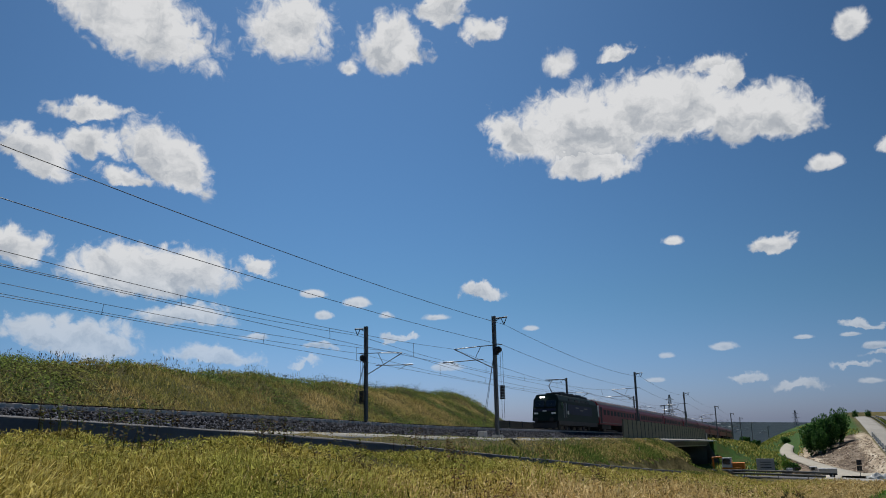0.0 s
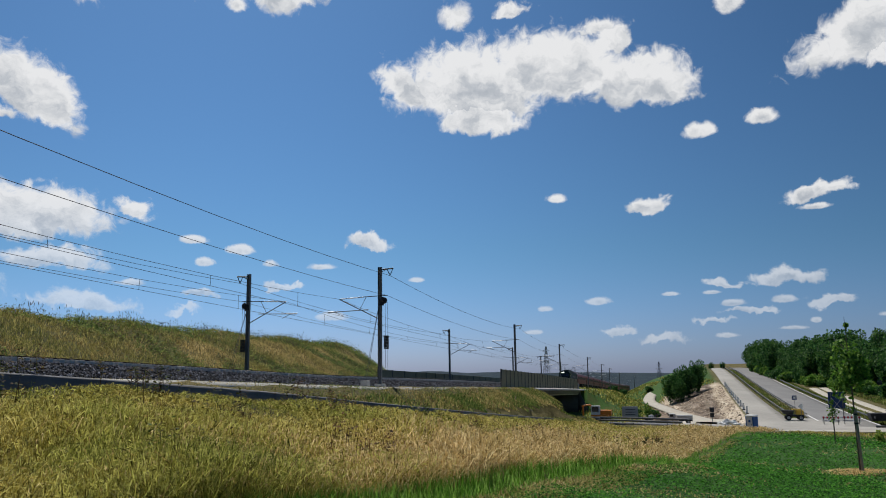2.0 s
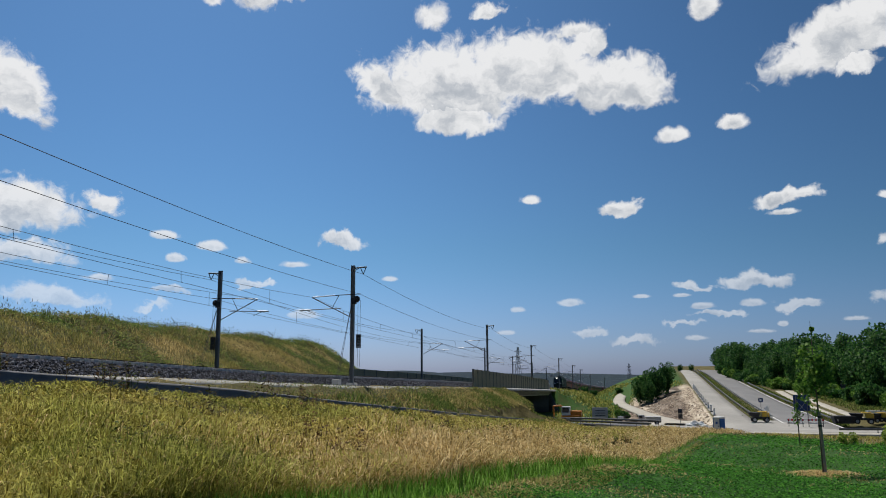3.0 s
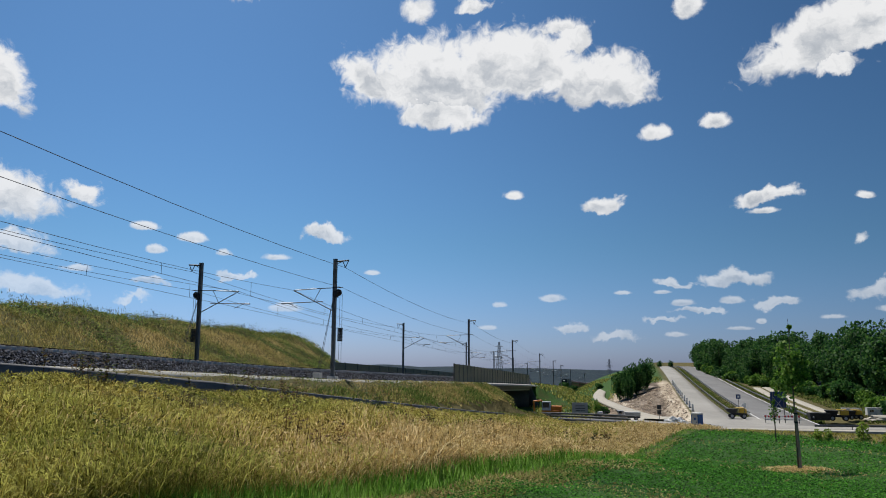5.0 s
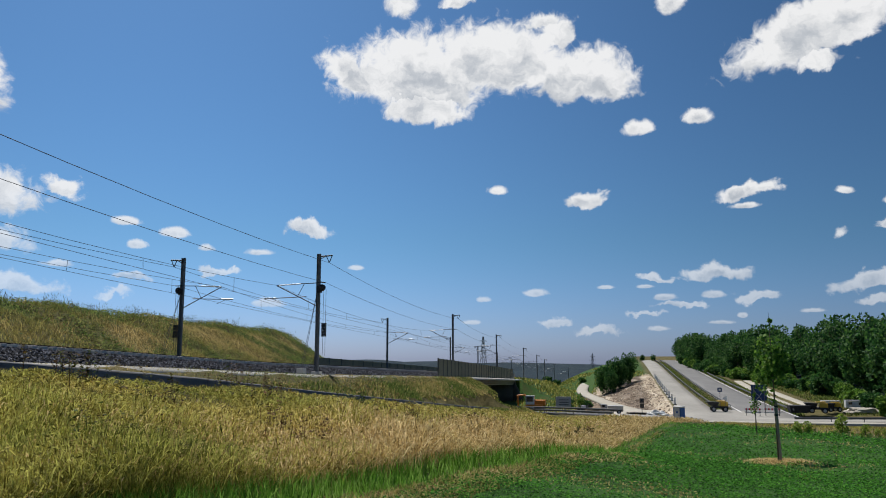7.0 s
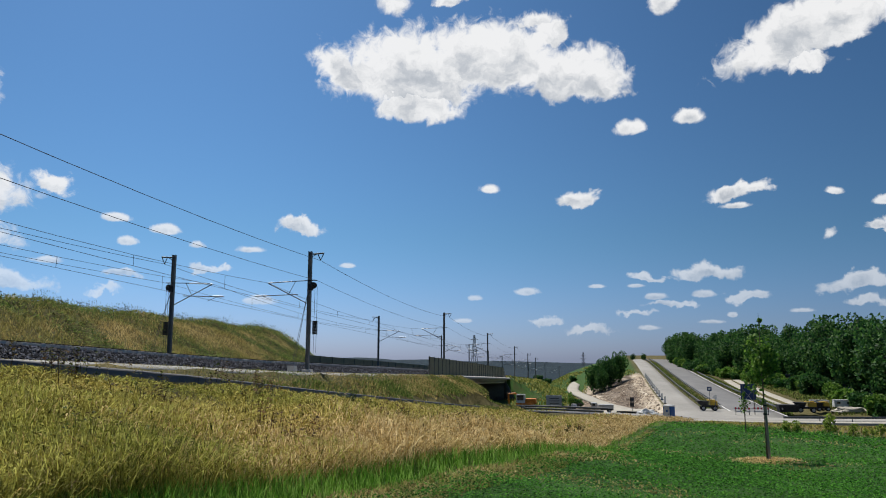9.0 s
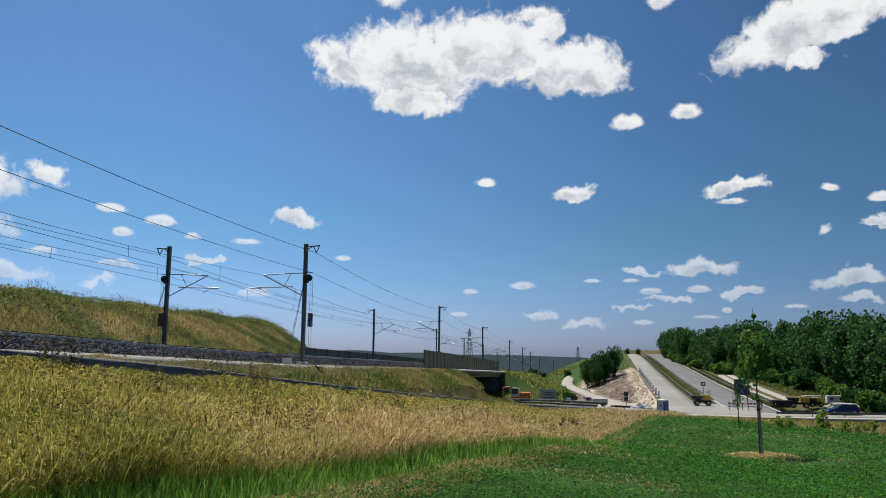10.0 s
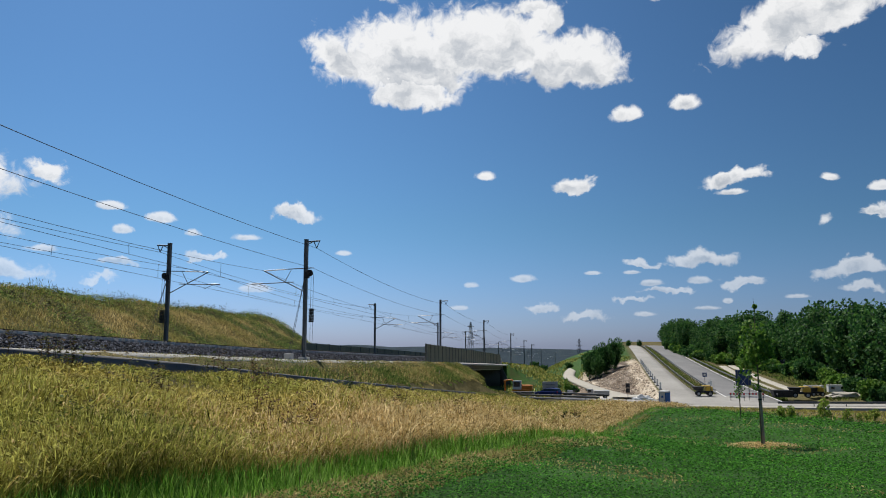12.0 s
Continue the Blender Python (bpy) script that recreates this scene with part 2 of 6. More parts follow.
def rod(bm, a, b, r, sides=8, r2=None):
    a, b = Vector(a), Vector(b)
    d = b - a
    m = Matrix.Translation((a + b) / 2) @ d.to_track_quat("Z", "Y").to_matrix().to_4x4()
    bmesh.ops.create_cone(bm, cap_ends=True, segments=sides, radius1=r, radius2=r if r2 is None else r2, depth=d.length, matrix=m)
    return bm


def bare():
    return bmesh.new()


def mesh_from(name, verts, faces, material, smooth=False):
    """A mesh from arrays: verts (n, 3), faces (m, 3 or 4)."""
    verts, faces = np.asarray(verts, np.float32), np.asarray(faces, np.int32)
    me = bpy.data.meshes.new(name)
    me.vertices.add(len(verts))
    me.vertices.foreach_set("co", verts.ravel())
    k = faces.shape[1]
    me.loops.add(faces.size)
    me.loops.foreach_set("vertex_index", faces.ravel())
    me.polygons.add(len(faces))
    me.polygons.foreach_set("loop_start", np.arange(0, faces.size, k, dtype=np.int32))
    me.polygons.foreach_set("loop_total", np.full(len(faces), k, dtype=np.int32))
    if smooth:
        me.polygons.foreach_set("use_smooth", np.ones(len(faces), dtype=bool))
    me.update(calc_edges=True)
    for m in material if isinstance(material, (list, tuple)) else (material,):
        me.materials.append(m)
    return me


def smooth(a, b, v):
    t = np.clip((np.asarray(v, float) - a) / (b - a), 0, 1)
    return t * t * (3 - 2 * t)


# ---- the plan: railway line, roads, ground ----
ALPHA = radians(10.5)
TRACK_O = (-11.0, 60.0)
BEND, RADIUS = 290.0, 700.0


def line(k, off=0.0):
    """Place on the line of the near masts, k metres along it, off metres to its left (the railway lies on its left)."""
    s = min(k, BEND)
    x, y, a = TRACK_O[0] + s * math.sin(ALPHA), TRACK_O[1] + s * math.cos(ALPHA), ALPHA
    if k > BEND:
        a = ALPHA + (k - BEND) / RADIUS
        x += RADIUS * (math.cos(ALPHA) - math.cos(a))
        y += RADIUS * (math.sin(a) - math.sin(ALPHA))
    return x - off * math.cos(a), y + off * math.sin(a), a


def rail_z(k):
    k = np.minimum(k, 420.0)
    return 1.45 - 0.0226 * k - 0.000026 * k * np.abs(k) + 0.28 * smooth(0, 35, -k)


def along(x, y):
    """The inverse of line(), for its straight part: k and off."""
    dx, dy = np.asarray(x) - TRACK_O[0], np.asarray(y) - TRACK_O[1]
    return dx * math.sin(ALPHA) + dy * math.cos(ALPHA), -dx * math.cos(ALPHA) + dy * math.sin(ALPHA)


# the hill road: from the junction up to the summit
HILL_O, HILL_A = (46.0, 126.0), radians(12.5)


def hill(x, y):
    dx, dy = np.asarray(x) - HILL_O[0], np.asarray(y) - HILL_O[1]
    return dx * math.sin(HILL_A) + dy * math.cos(HILL_A), dx * math.cos(HILL_A) - dy * math.sin(HILL_A)


def hill_z(q):
    q = np.asarray(q, float)
    return -7.7 + 9.3 * smooth(-40, 330, q) * 1.0


def hill_at(q, w):
    return (HILL_O[0] + q * math.sin(HILL_A) + w * math.cos(HILL_A), HILL_O[1] + q * math.cos(HILL_A) - w * math.sin(HILL_A))


def curve_through(points, step=2.0):
    """A smooth way through a few places."""
    p = np.array(points, float)
    out = []
    for i in range(len(p) - 1):
        a, b, c, d = p[max(i - 1, 0)], p[i], p[i + 1], p[min(i + 2, len(p) - 1)]
        n = max(2, int(np.linalg.norm(c - b) / step))
        for t in np.linspace(0, 1, n, endpoint=False):
            out.append(0.5 * (2 * b + (c - a) * t + (2 * a - 5 * b + 4 * c - d) * t * t + (3 * b - a - 3 * c + d) * t ** 3))
    out.append(p[-1])
    return np.array(out)


def side_place(k, off, z):
    x, y, _ = line(k, off)
    return x, y, z


VALLEY_ROAD = curve_through([side_place(-75, -8.5, 3.2), side_place(-42, -8.5, 1.33), side_place(-26, -8.5, 0.14), side_place(1.5, -8.5, -1.9), side_place(45, -9, -5.0),
                             (10.5, 131, -7.0), (19.4, 128.5, -7.1), (33.6, 117.5, -7.1), (38, 114.5, -7.1), (55, 111.5, -7.0), (70, 111, -6.9), (100, 115, -6.8), (170, 130, -6.6)])
def road_near(x, y):
    """For places near the valley road: the distance to its middle line and its height there (99 and 0 farther off)."""
    x, y = np.asarray(x, float), np.asarray(y, float)
    shape, x, y = x.shape, x.ravel(), y.ravel()
    d, z = np.full(x.size, 99.0), np.zeros(x.size)
    p = VALLEY_ROAD[::2]
    todo = np.nonzero((x > -35) & (x < 185) & (y > -25) & (y < 150))[0]
    for part_ in np.array_split(todo, max(1, len(todo) // 20000)):
        e = np.hypot(x[part_, None] - p[None, :, 0], y[part_, None] - p[None, :, 1])
        j = np.argmin(e, 1)
        d[part_], z[part_] = e[np.arange(len(part_)), j], p[j, 2]
    return d.reshape(shape), z.reshape(shape)


def field_z(x, y):
    x, y = np.asarray(x, float), np.asarray(y, float)
    sx = np.where(x < 12, x, 12 + (x - 12) * 0.25)
    sx = np.clip(sx, -30, 30)
    ye = np.where(y < 120, y, 120 + 12 * np.tanh((y - 120) / 12 * 0.5))
    dip = 1.2 * smooth(14, 45, y) * (1 - smooth(6, 20, x)) * (1 - smooth(110, 150, y))
    return -0.129 * sx - 0.0084 * ye - 0.00034 * np.where(ye > 0, ye * ye, 0) - dip


def ground_z(x, y):
    x, y = np.asarray(x, float), np.asarray(y, float)
    z = field_z(x, y)
    k, off = along(x, y)
    # the valley behind the bridge, sinking away
    z = z - 24 * smooth(300, 800, y)
    # railway formation: an embankment down to the field, a cutting bank behind it
    bed = rail_z(k) - 1.0
    cut = np.where(off < -2.4, bed - (-2.4 - off) * 0.55, np.where(off > 14, bed - (off - 14) * 0.3, bed))
    # the underpass cuts through the embankment
    pass_ = np.clip((k - 60) / 28, 0, 1) * (1 - smooth(133.0, 134.5, k))
    cut = cut + (np.minimum(cut, -8.3) - cut) * pass_
    bed = bed + (np.minimum(bed, -8.3) - bed) * pass_
    body = (k > -200) & (k < BEND + 20)
    z = np.where(body, np.where((off > -2.4) & (off < 14), bed, np.maximum(z, cut)), z)
    crest = 6.35 - 0.012 * np.maximum(k, 0)
    rise = smooth(12.4, 25.5, off) * 0.75 + 0.25 * np.clip((off - 12.4) / 13, 0, 1)
    bed = rail_z(k) - 1.0
    lumps = 0.16 * np.sin(k * 0.42 + 1.0) + 0.12 * np.sin(k * 0.95 + off * 0.7) + 0.08 * np.sin(k * 2.1 - off)
    bank = bed + 0.3 + rise * (crest - bed - 0.3 + lumps) - np.maximum(off - 27, 0) * 0.03
    keep = 1 - smooth(46, 57, k - 0.35 * (off - 13))
    z = np.where(off >= 12.4, z + (np.maximum(bank, z) - z) * keep, z)
    # the hill with the road
    q, w = hill(x, y)
    road = hill_z(q)
    fall = np.maximum(-9.5 - w, 0)
    far = smooth(90, 200, q)
    left = road - fall * 0.40 * (1 - far) - 0.0066 * fall * fall * far
    right = road + np.maximum(w - 12, 0) * 0.035
    h = np.where(w < 0, left, right)
    on = smooth(-25, 25, q) * (1 - smooth(360, 800, q))
    z = np.where(q > -25, z + (np.maximum(z, h) - z) * on, z)
    # a low field crest behind the end of the road
    z = z + 2.4 * smooth(334, 348, q) * (1 - smooth(365, 420, q)) * smooth(-26, -10, w) * (1 - smooth(14, 40, w))
    # the valley road on its low bank
    d, zr = road_near(x, y)
    half = np.where(x > 17, 3.9, 2.3)
    foot = zr - 0.12 - np.maximum(d - half, 0) * 0.22
    z = np.where(d < half + 0.4, np.minimum(z, zr - 0.12), z)
    z = np.where(d < 12, np.maximum(z, foot), z)
    # far ridges round the horizon
    r = np.hypot(x, y)
    wave = 7 * np.sin(x / 310 + 1.3) + 6 * np.sin(x / 170 + y / 400)
    z = z + smooth(900, 2800, r) * (13 + 1.1 * wave) + 24 * np.exp(-((x + 300) ** 2 / 160 ** 2 + (y - 2500) ** 2 / 300 ** 2))
    # small unevenness
    return z + 0.05 * np.sin(x * 0.9 + 0.5 * np.sin(y * 0.31)) * np.sin(y * 0.7 + 1.0) * smooth(3, 12, r)

# ---- ground ----
def spread(a, b, n, near, at=0.0):
    """n places from a to b, close together round at."""
    lo, hi = math.asinh((a - at) / near), math.asinh((b - at) / near)
    return at + near * np.sinh(np.linspace(lo, hi, n))


def rim(y):
    """Where the field's edge runs: it bends towards the railway far out."""
    y = np.asarray(y, float)
    return 0.4 * y - 3.2 * smooth(22, 48, y)


def clover_edge(x, y):
    """Positive inside the clover field: metres from its edges."""
    x, y = np.asarray(x, float), np.asarray(y, float)
    side = (x + 4.2 - rim(y)) * 0.93
    end = np.where(x > 23, (66 - y - 4.8 * (x - 23)) * 0.2, 66 - y)
    return np.minimum(side, end)


def verge(x, y):
    """Positive on the strip of fresh grass between the meadow and the clover."""
    x, y = np.asarray(x, float), np.asarray(y, float)
    return np.minimum((x + 5.4 - rim(y)) * 0.93, (-4.55 + rim(y) - x) * 0.93)


GX, GY = spread(-4700, 4700, 460, 60, 25), spread(-4700, 4700, 520, 75, 60)
gx, gy = np.meshgrid(GX, GY)
gz = ground_z(gx, gy)
idx = np.arange(gx.size).reshape(gx.shape)
quads = np.stack([idx[:-1, :-1], idx[:-1, 1:], idx[1:, 1:], idx[1:, :-1]], -1).reshape(-1, 4)


def ground_material():
    m = bpy.data.materials.new("ground")
    m.use_nodes = True
    n = Nodes(m.node_tree)
    at = n.add("TexCoord").outputs["Object"]
    zone = n.add("Attribute")
    zone.attribute_name = "zone"
    z = n.add("SeparateColor")
    n.link(zone.outputs["Color"], z.inputs[0])
    big, mid, small = n.noise(at, 0.035, 4.0), n.noise(at, 0.45, 5.0, 0.65), n.noise(at, 5.0, 5.0, 0.7)
    f = n.math("ADD", n.math("MULTIPLY", big, 0.35), n.math("ADD", n.math("MULTIPLY", mid, 0.35), n.math("MULTIPLY", small, 0.3)))
    dry = n.ramp(f, [(0.3, (0.035, 0.04, 0.014)), (0.5, (0.09, 0.08, 0.03)), (0.7, (0.21, 0.165, 0.07))])
    green = n.ramp(f, [(0.3, (0.018, 0.05, 0.01)), (0.55, (0.04, 0.1, 0.018)), (0.75, (0.1, 0.14, 0.04))])
    beds = n.noise(n.vec("MULTIPLY", at, (0.06, 0.06, 0.9)), 1.0, 5.0, 0.65, 1.2)
    soil = n.ramp(n.math("ADD", n.math("MULTIPLY", beds, 0.75), n.math("MULTIPLY", small, 0.25)), [(0.36, (0.055, 0.042, 0.032)), (0.47, (0.13, 0.1, 0.075)), (0.56, (0.2, 0.165, 0.13)), (0.68, (0.42, 0.36, 0.29))])
    pale = n.ramp(n.math("ADD", n.math("MULTIPLY", beds, 0.6), n.math("MULTIPLY", small, 0.4)), [(0.36, (0.2, 0.15, 0.1)), (0.5, (0.42, 0.35, 0.26)), (0.64, (0.66, 0.59, 0.48))])
    soil = n.mix(n.span(n.math("ADD", zone.outputs["Alpha"], n.math("MULTIPLY", n.math("SUBTRACT", mid, 0.5), 1.1)), 0.3, 0.7), soil, pale)
    # wood: near-black, with the blue of distance haze put into its colour
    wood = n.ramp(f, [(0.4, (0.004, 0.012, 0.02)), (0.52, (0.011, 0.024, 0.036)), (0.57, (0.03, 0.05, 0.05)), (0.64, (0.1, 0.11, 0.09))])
    edge = n.math("MULTIPLY", n.math("SUBTRACT", mid, 0.5), 0.7)
    col = dry
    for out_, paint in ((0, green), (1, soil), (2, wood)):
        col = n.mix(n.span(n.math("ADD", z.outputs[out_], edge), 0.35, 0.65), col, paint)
    b = n.add("BsdfPrincipled")
    n.link(col, b.inputs["Base Color"])
    b.inputs["Roughness"].default_value, b.inputs["Specular IOR Level"].default_value = 0.95, 0.15
    bp = n.add("Bump")
    bp.inputs["Strength"].default_value, bp.inputs["Distance"].default_value = 0.7, 0.15
    n.link(small, bp.inputs["Height"])
    n.link(bp.outputs[0], b.inputs["Normal"])
    n.link(b.outputs[0], n.add("OutputMaterial").inputs[0])
    return m


ground_me = mesh_from("ground", np.stack([gx, gy, gz], -1).reshape(-1, 3), quads, ground_material(), True)
gk, goff = along(gx, gy)
gq, gw = hill(gx, gy)
rr = np.hypot(gx, gy)
soil_zone = smooth(-32, -26, gw) * (1 - smooth(-10, -8, gw)) * smooth(2, 8, gq) * (1 - smooth(120, 170, gq))
# far ridges, and the ground under the near trees, take the haze-blue wood colour
hazed_wood_zone = np.maximum(smooth(650, 1000, rr), smooth(28, 36, gw) * smooth(20, 60, gq + gw))
green_zone = np.maximum(smooth(-0.1, 0.3, clover_edge(gx, gy)), smooth(-0.3, 0.4, verge(gx, gy)) * (gy < 70) * (gy > -5))
green_zone = np.maximum(green_zone, 0.6 * smooth(128, 140, gy) * (1 - smooth(-12, -6, gw)) )
green_zone = np.maximum(green_zone, 0.4 * smooth(12, 16, goff) * (gk < 70))
# pale broken rock under the road's edge and a haul path across the dug slope
haul = np.exp(-((gw + 12.5 + 0.11 * gq) / 1.8) ** 2) * smooth(5, 20, gq)
pale_zone = np.maximum(smooth(-14.5, -10.5, gw) * smooth(4, 14, gq), 0.9 * haul)
zone = np.stack([green_zone, soil_zone, hazed_wood_zone, pale_zone], -1).astype(np.float32).reshape(-1, 4)
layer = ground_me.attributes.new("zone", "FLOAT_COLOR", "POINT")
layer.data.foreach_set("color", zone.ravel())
tagged(new("ground", ground_me), "dry meadow, clover field, embankments and wooded valley", "ground", kind="structure")


# ---- roads ----
def ribbon(name, places, half, material, label, lift=0.05, depth=0.3, category="road", follow=None, cross=5):
    """A slab along places (x, y, z), as wide as twice half."""
    p = np.array(places, float)
    d = np.gradient(p[:, :2], axis=0)
    d /= np.linalg.norm(d, axis=1)[:, None]
    side = np.stack([d[:, 1], -d[:, 0]], -1)
    rows = []
    for c in np.linspace(-1, 1, cross):
        rows.append(np.column_stack([p[:, :2] + side * half * c, p[:, 2] + lift - 0.03 * c * c]))
    skirt = [rows[0] - [0, 0, depth], *rows, rows[-1] - [0, 0, depth]]
    v = np.stack(skirt, 1)
    n, m = v.shape[:2]
    i = np.arange(n * m).reshape(n, m)
    f = np.stack([i[:-1, :-1], i[:-1, 1:], i[1:, 1:], i[1:, :-1]], -1).reshape(-1, 4)
    ob = new(name, mesh_from(name, v.reshape(-1, 3), f[:, ::-1], material))
    return tagged(ob, label, category, kind="structure")


turn_in = int(np.argmin(np.hypot(VALLEY_ROAD[:, 0] - 24, VALLEY_ROAD[:, 1] - 125)))
ribbon("road_valley_west", VALLEY_ROAD[:turn_in + 1], 1.7, ASPHALT, "narrow grey asphalt road below the railway embankment")
kerb = VALLEY_ROAD[:turn_in - 2].copy()
kd = np.gradient(kerb[:, :2], axis=0)
kd /= np.linalg.norm(kd, axis=1)[:, None]
kerb[:, 0] += kd[:, 1] * 1.95
kerb[:, 1] -= kd[:, 0] * 1.95
ribbon("road_kerb", kerb, 0.12, KERB, "low dark grey concrete edge wall along the road", lift=0.13, depth=0.6, category="kerb", cross=3)
ribbon("road_valley_east", VALLEY_ROAD[turn_in:], 3.4, ROAD_PALE, "pale worn asphalt road past the building site")
ribbon("road_junction", curve_through([(*hill_at(-13, -3.0), -7.15), (*hill_at(-4, -1.0), -7.3), (*hill_at(12, 0), float(hill_z(12)))]), 9.0, ROAD_PALE, "pale dusty junction of the hill road", lift=0.07)
ribbon("gravel_path", curve_through([(31, 131, -7.2), (35, 147, -8.0), (37.5, 180, -8.8), (39.5, 217, -8.9), (43, 260, -8.6), (52, 300, -7.0), (64, 330, -5.6)]), 1.9, GRAVEL, "pale gravel path winding along the foot of the hill", category="path")
ribbon("gravel_yard", [(*hill_at(q, -15.5), float(max(hill_z(q) - 1.5, -7.9)) ) for q in np.arange(-4, 24, 4.0)], 6.0, GRAVEL, "pale gravel site yard beside the junction", category="yard")
ribbon("field_track", curve_through([(*hill_at(18, 12.5), float(hill_z(18)) + 0.05), (*hill_at(60, 13.0), float(hill_z(60)) + 0.1), (*hill_at(105, 14.5), float(hill_z(105)) + 0.15)]), 1.0, GRAVEL, "pale twin-rut farm track beside the hill road", category="path")
ribbon("field_track", curve_through([(*hill_at(18, 15.8), float(hill_z(18)) + 0.1), (*hill_at(60, 16.2), float(hill_z(60)) + 0.2), (*hill_at(105, 17.0), float(hill_z(105)) + 0.25)]), 1.0, GRAVEL, "pale twin-rut farm track beside the hill road", category="path")
ribbon("field_path", curve_through([(28, 108.5, -6.75), (45, 104, -6.7), (70, 101, -6.6), (110, 103, -6.6)]), 1.3, GRAVEL, "pale gravel field path in front of the road", category="path")
up = np.arange(-12, 331, 6.0)
ribbon("road_hill_east", [(*hill_at(q, 5.2), hill_z(q)) for q in up], 4.0, ROAD_GREY, "worn grey asphalt carriageway climbing the hill", lift=0.12)
ribbon("road_hill_west", [(*hill_at(q, -5.6), hill_z(q)) for q in up], 3.0, ROAD_PALE, "pale dusty carriageway under construction", lift=0.12)


MARKING = surface("road_marking", two((0.6, 0.6, 0.58), (0.75, 0.75, 0.73)), 2.0, 0.7, 0.0)
for w in (1.5, 8.9):
    ribbon("road_line", [(*hill_at(q, w), hill_z(q)) for q in np.arange(-4, 300, 6.0)], 0.1, MARKING, "white painted edge line of the carriageway", lift=0.15, depth=0.02, category="road marking", cross=2)

# ---- railway ----
KS = np.concatenate([np.arange(-140, 290, 5.0), np.arange(290, 620, 5.0)])


def sweep(name, profile, material, label="", ks=KS, lift=0.0, parent=None, kind="structure", category="", closed=True, shade=False):
    """A body with the cross section profile (off, height over the rail head) along the line."""
    v = []
    for k in ks:
        z = float(rail_z(k))
        for o, h in profile:
            x, y, _ = line(k, o)
            v.append((x, y, z + h + lift))
    n, m = len(ks), len(profile)
    i = np.arange(n * m).reshape(n, m)
    j = np.roll(i, -1, 1) if closed else i
    a, b = (i, j) if closed else (i[:, :-1], i[:, 1:])
    f = np.stack([a[:-1], b[:-1], b[1:], a[1:]], -1).reshape(-1, 4)
    ob = new(name, mesh_from(name, v, f, material, shade))
    ob.parent = parent
    return tagged(ob, label, category, kind="" if parent else kind)


NEAR, FAR = 3.75, 8.25  # the two track centres
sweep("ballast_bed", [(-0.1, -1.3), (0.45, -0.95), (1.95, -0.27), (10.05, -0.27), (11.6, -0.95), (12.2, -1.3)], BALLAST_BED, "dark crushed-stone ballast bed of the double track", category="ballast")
sweep("track_path", [(-2.6, -1.4), (-2.3, -0.98), (0.6, -0.93), (0.6, -1.4)], PATH, "pale gravel service path along the ballast", category="path")


